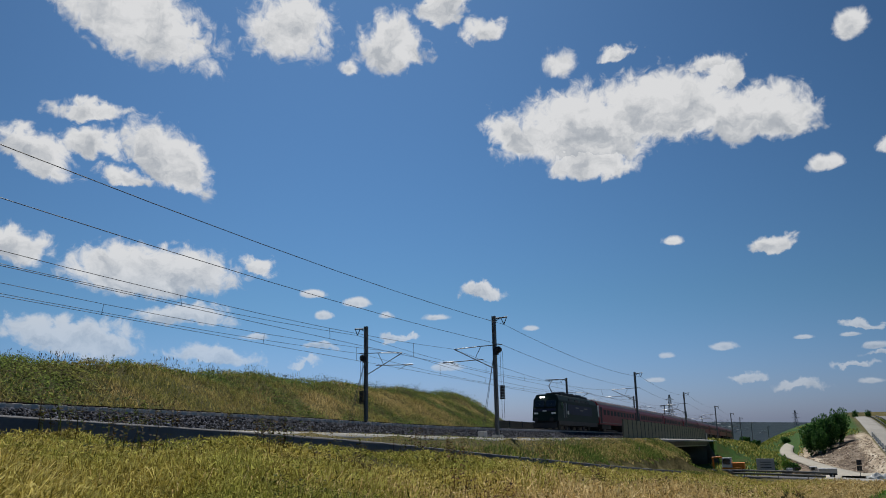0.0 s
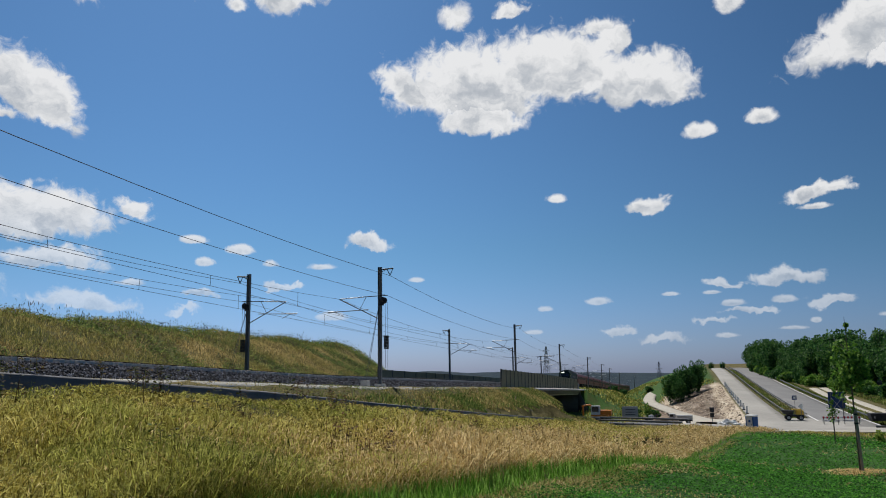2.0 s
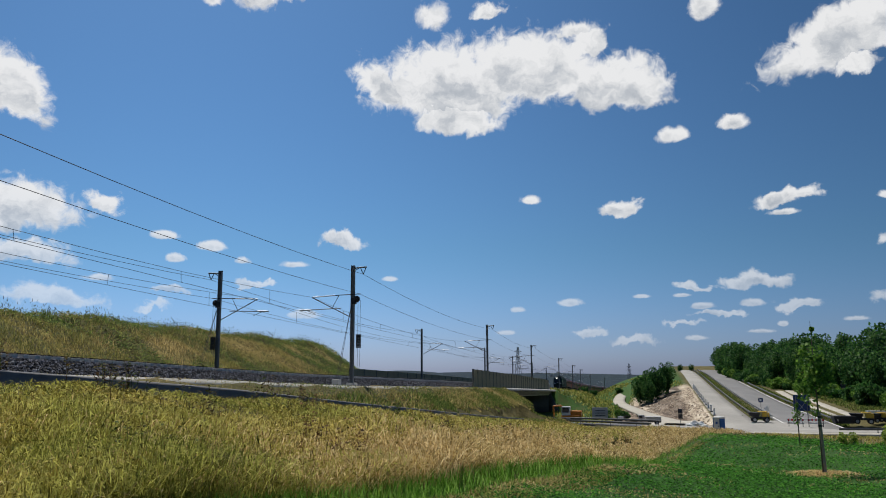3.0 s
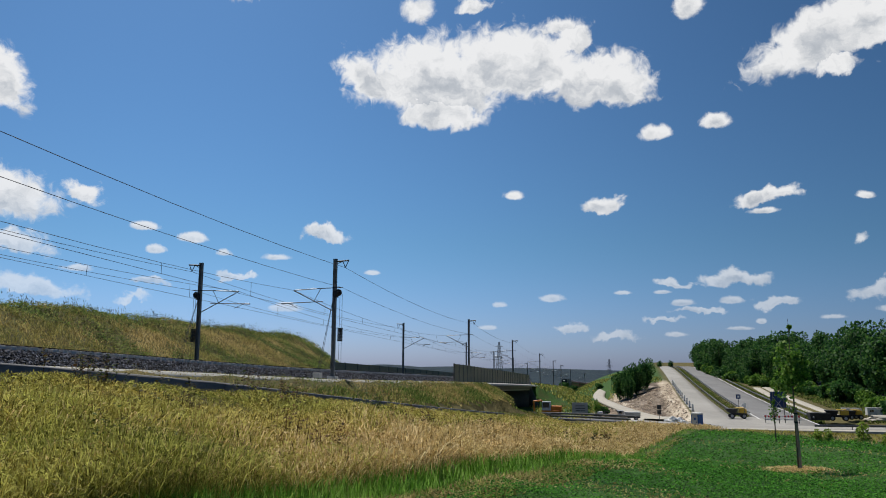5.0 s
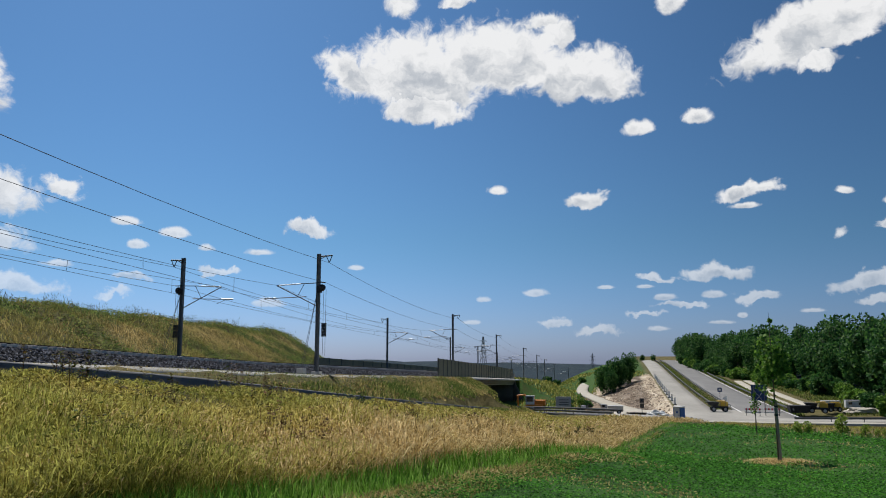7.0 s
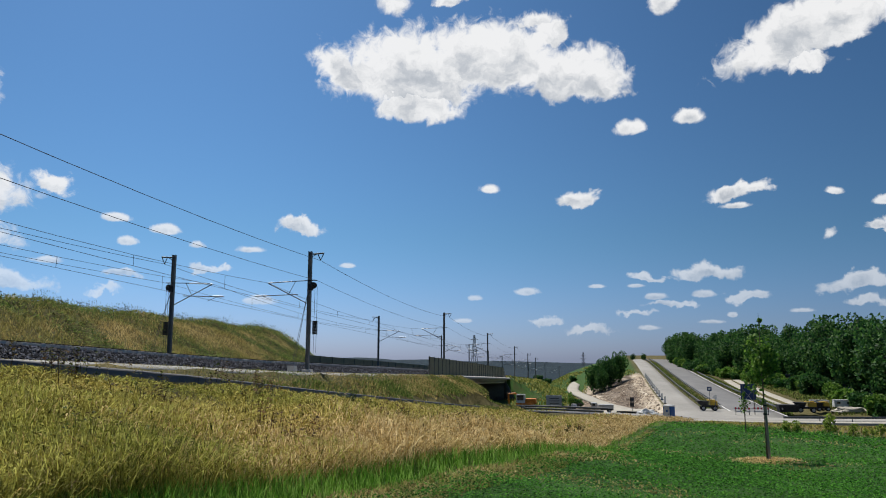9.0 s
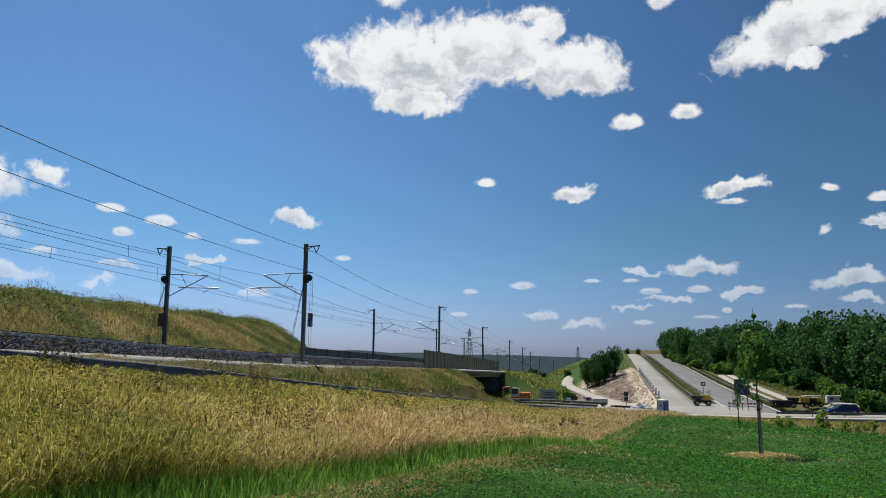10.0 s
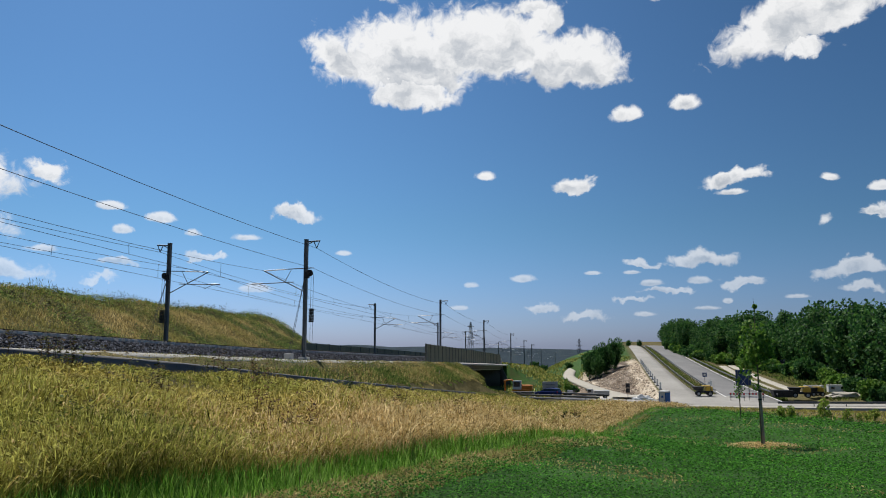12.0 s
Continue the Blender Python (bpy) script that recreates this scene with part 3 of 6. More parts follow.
def mast(k, off, arm, label, tall=9.75, weights=True, m=None):
    """A catenary mast: H-beam, feeder bracket with its insulator, cantilever, tension weights. arm: 1 reaches to the left of the line, -1 to the right."""
    x, y, a = line(k, off)
    z = float(rail_z(k)) - 1.05
    top = thing("catenary_mast", label, "mast", "catenary masts", m=Matrix.Translation((x, y, z)) @ Matrix.Rotation(-a, 4, "Z"))
    s = -arm  # local x to the right of the line
    bm = bare()
    for dx in (-0.13, 0.13):
        box(bm, dx, 0, tall / 2, 0.02, 0.26, tall)
    box(bm, 0, 0, tall / 2, 0.24, 0.016, tall)
    part("beam", bm, GALV, top)
    bm = bare()
    box(bm, 0, 0, 0.1, 0.7, 0.7, 0.5, bevel=0.03)
    part("foundation", bm, CONCRETE, top)
    # feeder bracket on the side away from the track
    bm = bare()
    rod(bm, (0.1 * -s, 0, tall - 0.22), (1.15 * -s, 0, tall - 0.16), 0.06)
    rod(bm, (0.1 * -s, 0, tall - 0.45), (0.6 * -s, 0, tall - 0.2), 0.035)
    part("bracket", bm, GALV, top)
    bm = bare()
    rod(bm, (1.12 * -s, 0, tall - 0.18), (0.88 * -s, 0, tall - 0.72), 0.035)
    rod(bm, (0.62 * -s, 0, tall - 0.2), (0.86 * -s, 0, tall - 0.72), 0.035)
    part("insulator", bm, DARK, top)
    # cantilever
    h1, h2 = 7.35, 6.0
    bm = bare()
    rod(bm, (-0.65 * s, 0, h1 + 0.06), (1.6 * s, 0, h1), 0.035)
    part("top_insulator", bm, DARK, top)
    bm = bare()
    rod(bm, (1.5 * s, 0, h1), (3.55 * s, 0, h1 - 0.1), 0.045)
    part("top_tube", bm, ALU, top, "bright aluminium tube")
    bm = bare()
    rod(bm, (0.15 * s, 0, 5.55), (3.55 * s, 0, h1 - 0.12), 0.04)
    rod(bm, (1.2 * s, 0, h1), (1.75 * s, 0, 6.35), 0.025)
    part("brace_tube", bm, GALV, top)
    bm = bare()
    rod(bm, (1.0 * s, 0, 6.3), (4.05 * s, 0, 6.2), 0.035)
    rod(bm, (4.05 * s, 0, 6.2), (3.2 * s, 0, h2 - 0.15), 0.022)
    part("registration_arm", bm, GALV, top)
    bm = bare()
    rod(bm, (3.6 * s, 0, 6.23), (4.6 * s, 0, 6.2), 0.06)
    part("arm_end", bm, ALU, top, "bright aluminium end tube")
    if weights:
        bm = bare()
        rod(bm, (0.32 * -s, -0.1, 7.0), (0.32 * -s, 0.1, 7.0), 0.27, 16)
        rod(bm, (0.32 * -s, -0.36, 7.0), (0.32 * -s, 0.36, 7.0), 0.1, 8)
        box(bm, 0.1 * -s, 0, 6.85, 0.35, 0.3, 0.5)
        part("wheel_tensioner", bm, DARK, top)
        bm = bare()
        for dx in (0.42, 0.62):
            rod(bm, (dx * -s, 0.1, 6.9), (dx * -s, 0.1, 1.6), 0.014, 5)
        part("weight_cable", bm, WIRE, top)
        bm = bare()
        for i in range(9):
            rod(bm, (0.5 * -s, 0.1, 3.1 + i * 0.12), (0.5 * -s, 0.1, 3.2 + i * 0.12), 0.21, 12)
        part("weight_stack", bm, DARK, top)
        bm = bare()
        for dy in (-2.9, -3.3):
            rod(bm, (0, -0.1, 6.9), (0, dy, 0.55), 0.018, 5)
        part("guy_wire", bm, WIRE, top)
        bm = bare()
        box(bm, 0, -3.15, 0.35, 0.55, 0.6, 0.6, bevel=0.05)
        part("anchor_block", bm, CONCRETE, top)
    return top


MAST_LABEL = "grey steel H-beam catenary mast with cantilever and feeder insulator"
A_KS = (-62.0, 0.0, 58.2, 110.5, 174.0, 226.0, 268.0, 325.0, 380.0)
B_KS = (-62.0, 0.0, 63.5, 118.5, 161.0, 205.0, 248.0, 300.0, 350.0)
for i, (ka, kb) in enumerate(zip(A_KS, B_KS)):
    if i:
        mast(ka, 0.0, 1, MAST_LABEL, weights=i == 1)
        mast(kb, 12.0, -1, MAST_LABEL, weights=i == 1)


def cable(name, ends, r, label, sag, steps=10):
    """A wire from mast to mast: ends are (k, off, height over the rail head)."""
    cu = bpy.data.curves.new(name, "CURVE")
    cu.dimensions, cu.bevel_depth, cu.bevel_resolution = "3D", r, 1
    pts = []
    for (k0, o0, h0), (k1, o1, h1) in zip(ends, ends[1:]):
        for i in range(steps):
            t = i / steps
            k = k0 + (k1 - k0) * t
            x, y, _ = line(k, o0 + (o1 - o0) * t)
            z0, z1 = float(rail_z(k0)) + h0, float(rail_z(k1)) + h1
            pts.append((x, y, z0 + (z1 - z0) * t - 4 * sag * t * (1 - t)))
    k, o, h = ends[-1]
    x, y, _ = line(k, o)
    pts.append((x, y, float(rail_z(k)) + h))
    sp = cu.splines.new("POLY")
    sp.points.add(len(pts) - 1)
    for p, c in zip(sp.points, pts):
        p.co = (*c, 1)
    cu.materials.append(WIRE)
    return tagged(new(name, cu), label, "cable", "overhead line wires")


for ks, o, s in ((A_KS, 0.0, 1), (B_KS, 12.0, -1)):
    cable("feeder_cable", [(k, o - 0.87 * s, 7.95) for k in ks], 0.016, "thin dark feeder cable hung from the mast tops", 0.7)
    cable("return_cable", [(k, o - 0.6 * s, 6.35) for k in ks], 0.014, "thin dark return cable strung past the masts", 0.6)
    cable("catenary_wire", [(k, o + 3.55 * s, 6.2) for k in ks], 0.013, "thin dark catenary wire over the track", 0.9)
    cable("contact_wire", [(k, o + (3.3 + 0.3 * (i % 2)) * s, 4.85) for i, k in enumerate(ks)], 0.013, "thin dark contact wire over the track", 0.05)

for ks, o, s in ((A_KS, 0.0, 1), (B_KS, 12.0, -1)):
    for i, (k0, k1) in enumerate(zip(ks[:5], ks[1:6])):
        for t in (0.12, 0.3, 0.5, 0.7, 0.88):
            ends = []
            for h0, h1, sag, o0, o1 in ((6.2, 6.2, 0.9, 3.55, 3.55), (4.85, 4.85, 0.05, 3.3 + 0.3 * (i % 2), 3.3 + 0.3 * ((i + 1) % 2))):
                x, y, _ = line(k0 + (k1 - k0) * t, o + (o0 + (o1 - o0) * t) * s)
                z = float(rail_z(k0)) * (1 - t) + float(rail_z(k1)) * t + h0 - 4 * sag * t * (1 - t)
                ends.append((x, y, z))
            ob = new("dropper", finish(rod(bare(), ends[0], ends[1], 0.012, 5), "dropper", WIRE))
            tagged(ob, "thin dropper wire between catenary and contact wire", "cable", "dropper wires")

# ---- rails and sleepers ----
sleeper_me = finish(box(bare(), 0, 0, -0.2, 2.85, 0.28, 0.23, bevel=0.02), "sleeper", SLEEPER)
for c in (NEAR, FAR):
    top = thing("railway_track", "railway track with brown steel rails on concrete sleepers", "railway track", kind="structure")
    for g in (-0.75, 0.75):
        o = c + g
        sweep("rail", [(o - 0.07, -0.17), (o + 0.07, -0.17), (o + 0.02, -0.13), (o + 0.02, -0.05), (o + 0.036, -0.04), (o + 0.036, 0), (o - 0.036, 0), (o - 0.036, -0.04), (o - 0.02, -0.05), (o - 0.02, -0.13)], RAIL, parent=top)
    for i in range(200 if c == NEAR else 60):
        k = -46 + 0.6 * i
        x, y, a = line(k, c)
        ob = new("sleeper", sleeper_me)
        ob.parent = top
        ob.matrix_basis = Matrix.Translation((x, y, float(rail_z(k)))) @ Matrix.Rotation(-a, 4, "Z")
# loose stones over the near shoulder of the ballast
srng = np.random.default_rng(5)
n = 32000
k = -52 + 150 * srng.random(n) ** 1.5
o = srng.uniform(0.25, 2.15, n)
h = np.where(o < 1.95, -0.95 + (o - 0.45) / 1.5 * 0.68, -0.36) - 0.02 * (o > 1.8)
sx_, sy_ = TRACK_O[0] + k * math.sin(ALPHA) - o * math.cos(ALPHA), TRACK_O[1] + k * math.cos(ALPHA) + o * math.sin(ALPHA)
s_ = srng.uniform(0.05, 0.11, n)
# each stone is a tumbled, uneven octahedron
q4 = srng.normal(size=(n, 4))
q4 /= np.linalg.norm(q4, axis=1)[:, None]
qw, qx, qy, qz = q4.T
spin = np.stack([1 - 2 * (qy * qy + qz * qz), 2 * (qx * qy - qz * qw), 2 * (qx * qz + qy * qw), 2 * (qx * qy + qz * qw), 1 - 2 * (qx * qx + qz * qz), 2 * (qy * qz - qx * qw), 2 * (qx * qz - qy * qw), 2 * (qy * qz + qx * qw), 1 - 2 * (qx * qx + qy * qy)], -1).reshape(n, 3, 3)
six = np.array([(1, 0, 0), (-1, 0, 0), (0, 1, 0), (0, -1, 0), (0, 0, 1), (0, 0, -1)], float)
v = six[None] * srng.uniform(0.55, 1.1, (n, 6))[:, :, None] * np.array([1, 0.85, 0.65]) * s_[:, None, None]
v = np.einsum("nij,nkj->nki", spin, v)
v += np.stack([sx_, sy_, rail_z(k) + h + 0.02], -1)[:, None, :]
b_ = np.arange(n)[:, None] * 6
f = np.concatenate([b_ + c for c in ([0, 2, 4], [2, 1, 4], [1, 3, 4], [3, 0, 4], [2, 0, 5], [1, 2, 5], [3, 1, 5], [0, 3, 5])], 0)
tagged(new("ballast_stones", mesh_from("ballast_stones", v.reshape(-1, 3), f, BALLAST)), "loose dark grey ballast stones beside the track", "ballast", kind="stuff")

# ---- train ----
def side_shape(bm, profile, length, y0=0.0, m=None):
    """A body with the cross section profile (x, z), from y0 over length."""
    rings = []
    for y in (y0, y0 + length):
        rings.append([bm.verts.new((x, y, z)) for x, z in profile])
    n = len(profile)
    for i in range(n):
        bm.faces.new((rings[0][i], rings[0][(i + 1) % n], rings[1][(i + 1) % n], rings[1][i]))
    bm.faces.new(rings[0][::-1])
    bm.faces.new(rings[1])
    bmesh.ops.recalc_face_normals(bm, faces=bm.faces)
    return bm


LOCO_GREEN = surface("dark_green_paint", two((0.006, 0.018, 0.015), (0.012, 0.028, 0.024)), 0.6, 0.6, 0.02, spec=0.2)
LOCO_PANEL = surface("dark_blue_panel", two((0.016, 0.02, 0.045), (0.028, 0.035, 0.075)), 0.4, 0.6, 0.02, spec=0.2)
COACH_RED = surface("red_paint", two((0.19, 0.02, 0.028), (0.27, 0.035, 0.045)), 0.5, 0.45, 0.02)
COACH_ROOF = surface("grey_roof_paint", two((0.16, 0.13, 0.13), (0.25, 0.2, 0.2)), 0.7, 0.5, 0.05)
GLASS = surface("dark_glass", two((0.01, 0.012, 0.015), (0.02, 0.024, 0.03)), 1.0, 0.12, 0.0, spec=0.8)
COACH_GLASS = surface("coach_window", two((0.008, 0.007, 0.008), (0.016, 0.013, 0.014)), 1.0, 0.5, 0.0, spec=0.15)
LAMP = surface("headlamp", two((0.8, 0.8, 0.8), (0.9, 0.9, 0.9)), 1.0, 0.3, 0.0)


def lit(name, colour, strength):
    m = bpy.data.materials.new(name)
    m.use_nodes = True
    n = Nodes(m.node_tree)
    e = n.add("Emission")
    e.inputs[0].default_value, e.inputs[1].default_value = (*colour, 1), strength
    n.link(e.outputs[0], n.add("OutputMaterial").inputs[0])
    return m


LAMP_ON = lit("lit_headlamp", (1.0, 0.97, 0.9), 4.0)


def locomotive():
    """Its origin lies on the rail head under its tail; it runs along +y."""
    top = thing("locomotive", "dark green electric locomotive at the tail of the train", "locomotive")
    bm = side_shape(bare(), [(-1.5, 0.95), (-1.5, 3.2), (-1.2, 3.75), (-0.9, 3.85), (0.9, 3.85), (1.2, 3.75), (1.5, 3.2), (1.5, 0.95)], 17.6, 0.7)
    for v in bm.verts:
        end = 0.7 if v.co.y < 5 else 18.3
        out = -1 if v.co.y < 5 else 1
        if v.co.z < 2.2:
            v.co.y += out * 0.62
        elif v.co.z > 3.5:
            v.co.y -= out * 0.25
        if abs(v.co.x) > 1.4:
            v.co.x *= 0.97
    part("body", bm, LOCO_GREEN, top)
    bm = bare()
    box(bm, 0, 9.5, 0.75, 2.8, 17.5, 0.5)
    part("underframe", bm, DARK, top)
    for y in (4.2, 14.8):
        bm = bare()
        box(bm, 0, y, 0.7, 2.7, 3.8, 0.5)
        bg = part("bogie", bm, DARK, top)
        for dy in (-1.3, 1.3):
            for x in (-0.75, 0.75):
                bm = bare()
                rod(bm, (x - 0.07, y + dy, 0.625), (x + 0.07, y + dy, 0.625), 0.625, 20)
                part("wheel", bm, DARK, bg)
    for x in (-0.63, 0.63):
        lean_ = Matrix.Translation((x, 0.34, 2.78)) @ Matrix.Rotation(radians(-14), 4, "X")
        pane_ = part("windscreen", box(bare(), 0, 0, 0, 1.12, 0.1, 0.8, lean_, bevel=0.04), GLASS, top)
        part("wiper", rod(bare(), (x * 0.6, 0.32, 2.42), (x * 1.3, 0.22, 2.85), 0.02, 5), DARK, pane_)
    part("front_panel", box(bare(), 0, 0.06, 2.1, 2.5, 0.1, 0.28, bevel=0.04), LOCO_PANEL, top, "dark blue front band")
    part("front_badge", box(bare(), 0, 0.0, 2.0, 0.42, 0.06, 0.14), ALU, top, "pale front badge")
    part("snow_plough", box(bare(), 0, 0.15, 0.45, 2.6, 0.25, 0.6, bevel=0.08), DARK, top)
    part("top_headlight", box(bare(), -0.35, 0.5, 3.5, 0.55, 0.16, 0.16, bevel=0.03), LAMP_ON, top, "lit white top headlight")
    for x in (-1.0, 1.0):
        bm = bare()
        box(bm, x, 0.05, 1.75, 0.45, 0.1, 0.18)
        part("headlight", bm, LAMP, top)
        bm = box(bare(), x * 1.475, 9.8, 2.3, 0.03, 11.0, 1.1)
        part("side_panel", bm, LOCO_PANEL, top, "dark blue side panel")
        for i in range(3):
            part("side_bar", box(bare(), x * 1.495, 8.2 + i * 2.0, 2.55 - 0.25 * (i % 2), 0.02, 1.5, 0.14), GALV, top, "grey printed bar")
        part("side_badge", box(bare(), x * 1.5, 4.2, 1.9, 0.02, 0.55, 0.4), ALU, top, "pale square badge")
        for i in range(4):
            part("side_vent", box(bare(), x * 1.42, 5.6 + i * 2.6, 3.35, 0.04, 1.6, 0.35, bevel=0.02), DARK, top)
        bm = box(bare(), x * 1.48, 1.9, 2.6, 0.03, 0.75, 0.8)
        part("cab_window", bm, GLASS, top)
        bm = box(bare(), x * 1.48, 3.0, 2.1, 0.03, 0.7, 1.8)
        part("cab_door", bm, DARK, top)
        for y in (2.5, 3.5):
            part("grab_rail", rod(bare(), (x * 1.5, y, 1.3), (x * 1.5, y, 2.9), 0.02, 6), ALU, top)
        bm = bare()
        rod(bm, (x * 0.9, -0.35, 1.05), (x * 0.9, 0.2, 1.05), 0.12)
        rod(bm, (x * 0.9, -0.42, 1.05), (x * 0.9, -0.35, 1.05), 0.25, 12)
        part("buffer", bm, DARK, top)
    bm = bare()
    box(bm, 0, 9.5, 4.0, 1.8, 12.0, 0.3, bevel=0.05)
    for y in (6, 9.5, 13):
        box(bm, 0, y, 4.2, 1.2, 1.2, 0.25)
    part("roof_equipment", bm, DARK, top)
    bm = bare()
    rod(bm, (0, 3.4, 4.0), (0, 2.0, 4.8), 0.05)
    rod(bm, (0, 2.0, 4.8), (0, 3.4, 5.6), 0.04)
    rod(bm, (-0.8, 3.4, 5.62), (0.8, 3.4, 5.62), 0.05)
    rod(bm, (-0.6, 3.7, 5.6), (0.6, 3.7, 5.6), 0.04)
    part("pantograph", bm, DARK, top)
    return top


def coach(first=False):
    """A red passenger coach, 26.4 m long, its origin on the rail head under its tail."""
    top = thing("passenger_coach", "dark red passenger coach with a window band", "train coach", "train coaches")
    bm = side_shape(bare(), [(-1.42, 0.9), (-1.42, 3.1), (-1.1, 3.75), (-0.5, 4.0), (0.5, 4.0), (1.1, 3.75), (1.42, 3.1), (1.42, 0.9)], 25.9, 0.25)
    part("body", bm, COACH_RED, top)
    bm = side_shape(bare(), [(-1.25, 3.52), (-1.1, 3.8), (-0.5, 4.05), (0.5, 4.05), (1.1, 3.8), (1.25, 3.52)], 25.8, 0.3)
    part("roof", bm, COACH_ROOF, top)
    for x in (-1.42, 1.42):
        for i in range(10):
            bm = bare()
            box(bm, x, 3.4 + i * 2.15, 2.5, 0.03, 1.45, 0.65, bevel=0.01)
            part("window", bm, COACH_GLASS, top)
        for y in (1.3, 24.9):
            part("door", box(bare(), x, y, 2.1, 0.04, 0.85, 2.1, bevel=0.01), COACH_GLASS, top, "dark recessed entrance door")
        part("skirt_line", box(bare(), x, 13.2, 1.12, 0.025, 25.6, 0.1), COACH_ROOF, top, "pale stripe above the sill")
    for i in range(12):
        part("roof_rib", side_shape(bare(), [(-1.2, 3.66), (-1.1, 3.84), (-0.5, 4.09), (0.5, 4.09), (1.1, 3.84), (1.2, 3.66)], 0.06, 1.5 + i * 2.05), COACH_ROOF, top)
    for y in (8.0, 18.5):
        part("equipment_box", box(bare(), 0, y - 2.0, 0.62, 2.5, 3.0, 0.6, bevel=0.05), DARK, top)
    for y in (3.7, 22.7):
        bm = bare()
        box(bm, 0, y, 0.6, 2.5, 3.2, 0.6)
        for dy in (-1.25, 1.25):
            rod(bm, (-0.8, y + dy, 0.46), (0.8, y + dy, 0.46), 0.46, 16)
        part("bogie", bm, DARK, top)
    return top


LOCO = locomotive()
COACHES = [coach()]
for _ in range(7):
    COACHES.append(copy_thing(COACHES[0], Matrix()))
for x in (-1.28, 1.28):
    part("end_trim", box(bare(), x, 0.2, 2.55, 0.22, 0.12, 1.5, bevel=0.04), LAMP, COACHES[0], "white trim at the coach end")
part("gangway", box(bare(), 0, 0.05, 2.2, 1.3, 0.5, 2.4, bevel=0.1), DARK, COACHES[0], "black rubber gangway")


def on_track(k0, length):
    """The pose of a vehicle with its tail at k0 on the near track."""
    x0, y0, _ = line(k0, NEAR)
    x1, y1, _ = line(k0 + length, NEAR)
    a, b = Vector((x0, y0, float(rail_z(k0)))), Vector((x1, y1, float(rail_z(k0 + length))))
    d = (b - a).normalized()
    r = Vector((d.y, -d.x, 0)).normalized()
    m = Matrix((r, d, r.cross(d))).transposed().to_4x4()
    m.translation = a
    return m


TAIL_K, SPEED = 24.5, 61.0


def motions():
    steps = [i * 0.25 for i in range(49)]
    walk(LOCO, [(t, on_track(TAIL_K + SPEED * t, 19)) for t in steps])
    for i, c in enumerate(COACHES):
        walk(c, [(t, on_track(TAIL_K + SPEED * t + 19.3 + 26.6 * i, 26.4)) for t in steps])
    walk(CAR, [(t, on_road(CAR_S + CAR_SPEED * (t - 10.9))) for t in steps])


# ---- bridge and barrier ----
def barrier(k0, k1, off, low, tall, material, label, panel=4.0):
    top = thing("noise_barrier", label, "barrier", kind="structure")
    n = max(1, round((k1 - k0) / panel))
    for i in range(n + 1):
        k = k0 + (k1 - k0) * i / n
        x, y, a = line(k, off)
        bm = bare()
        z = float(rail_z(k))
        box(bm, 0, 0, z + low + tall / 2, 0.2, 0.18, tall + 0.1, Matrix.Translation((x, y, 0)) @ Matrix.Rotation(-a, 4, "Z"))
        part("post", bm, WALL_DARK, top)
        if i < n:
            k2 = k0 + (k1 - k0) * (i + 1) / n
            xm, ym, _ = line((k + k2) / 2, off)
            bm = bare()
            m = Matrix.Translation((xm, ym, float(rail_z((k + k2) / 2)) + low)) @ Matrix.Rotation(-a, 4, "Z")
            rise = float(rail_z(k2) - rail_z(k)) / (k2 - k)
            rows_ = 8
            for j in range(rows_):
                box(bm, 0, 0, tall * (j + 0.5) / rows_, 0.12 if j % 2 else 0.09, (k2 - k) - 0.12, tall / rows_, m)
            for v in bm.verts:
                kk, _o = along(v.co.x, v.co.y)
                v.co.z += rise * (float(kk) - (k + k2) / 2)
            part("panel", bm, material, top)
    return top


barrier(42.4, 134, -1.0, -1.0, 2.42, WALL_OLIVE, "olive ribbed noise barrier standing on the bridge edge", 3.0)
barrier(34, 200, 13.2, -0.9, 2.3, WALL_OLIVE, "olive noise barrier on the far side of the track", 5.0)


BEAM = surface("weathered_concrete", two((0.14, 0.13, 0.11), (0.24, 0.22, 0.19)), 0.9, 0.85, 0.2)


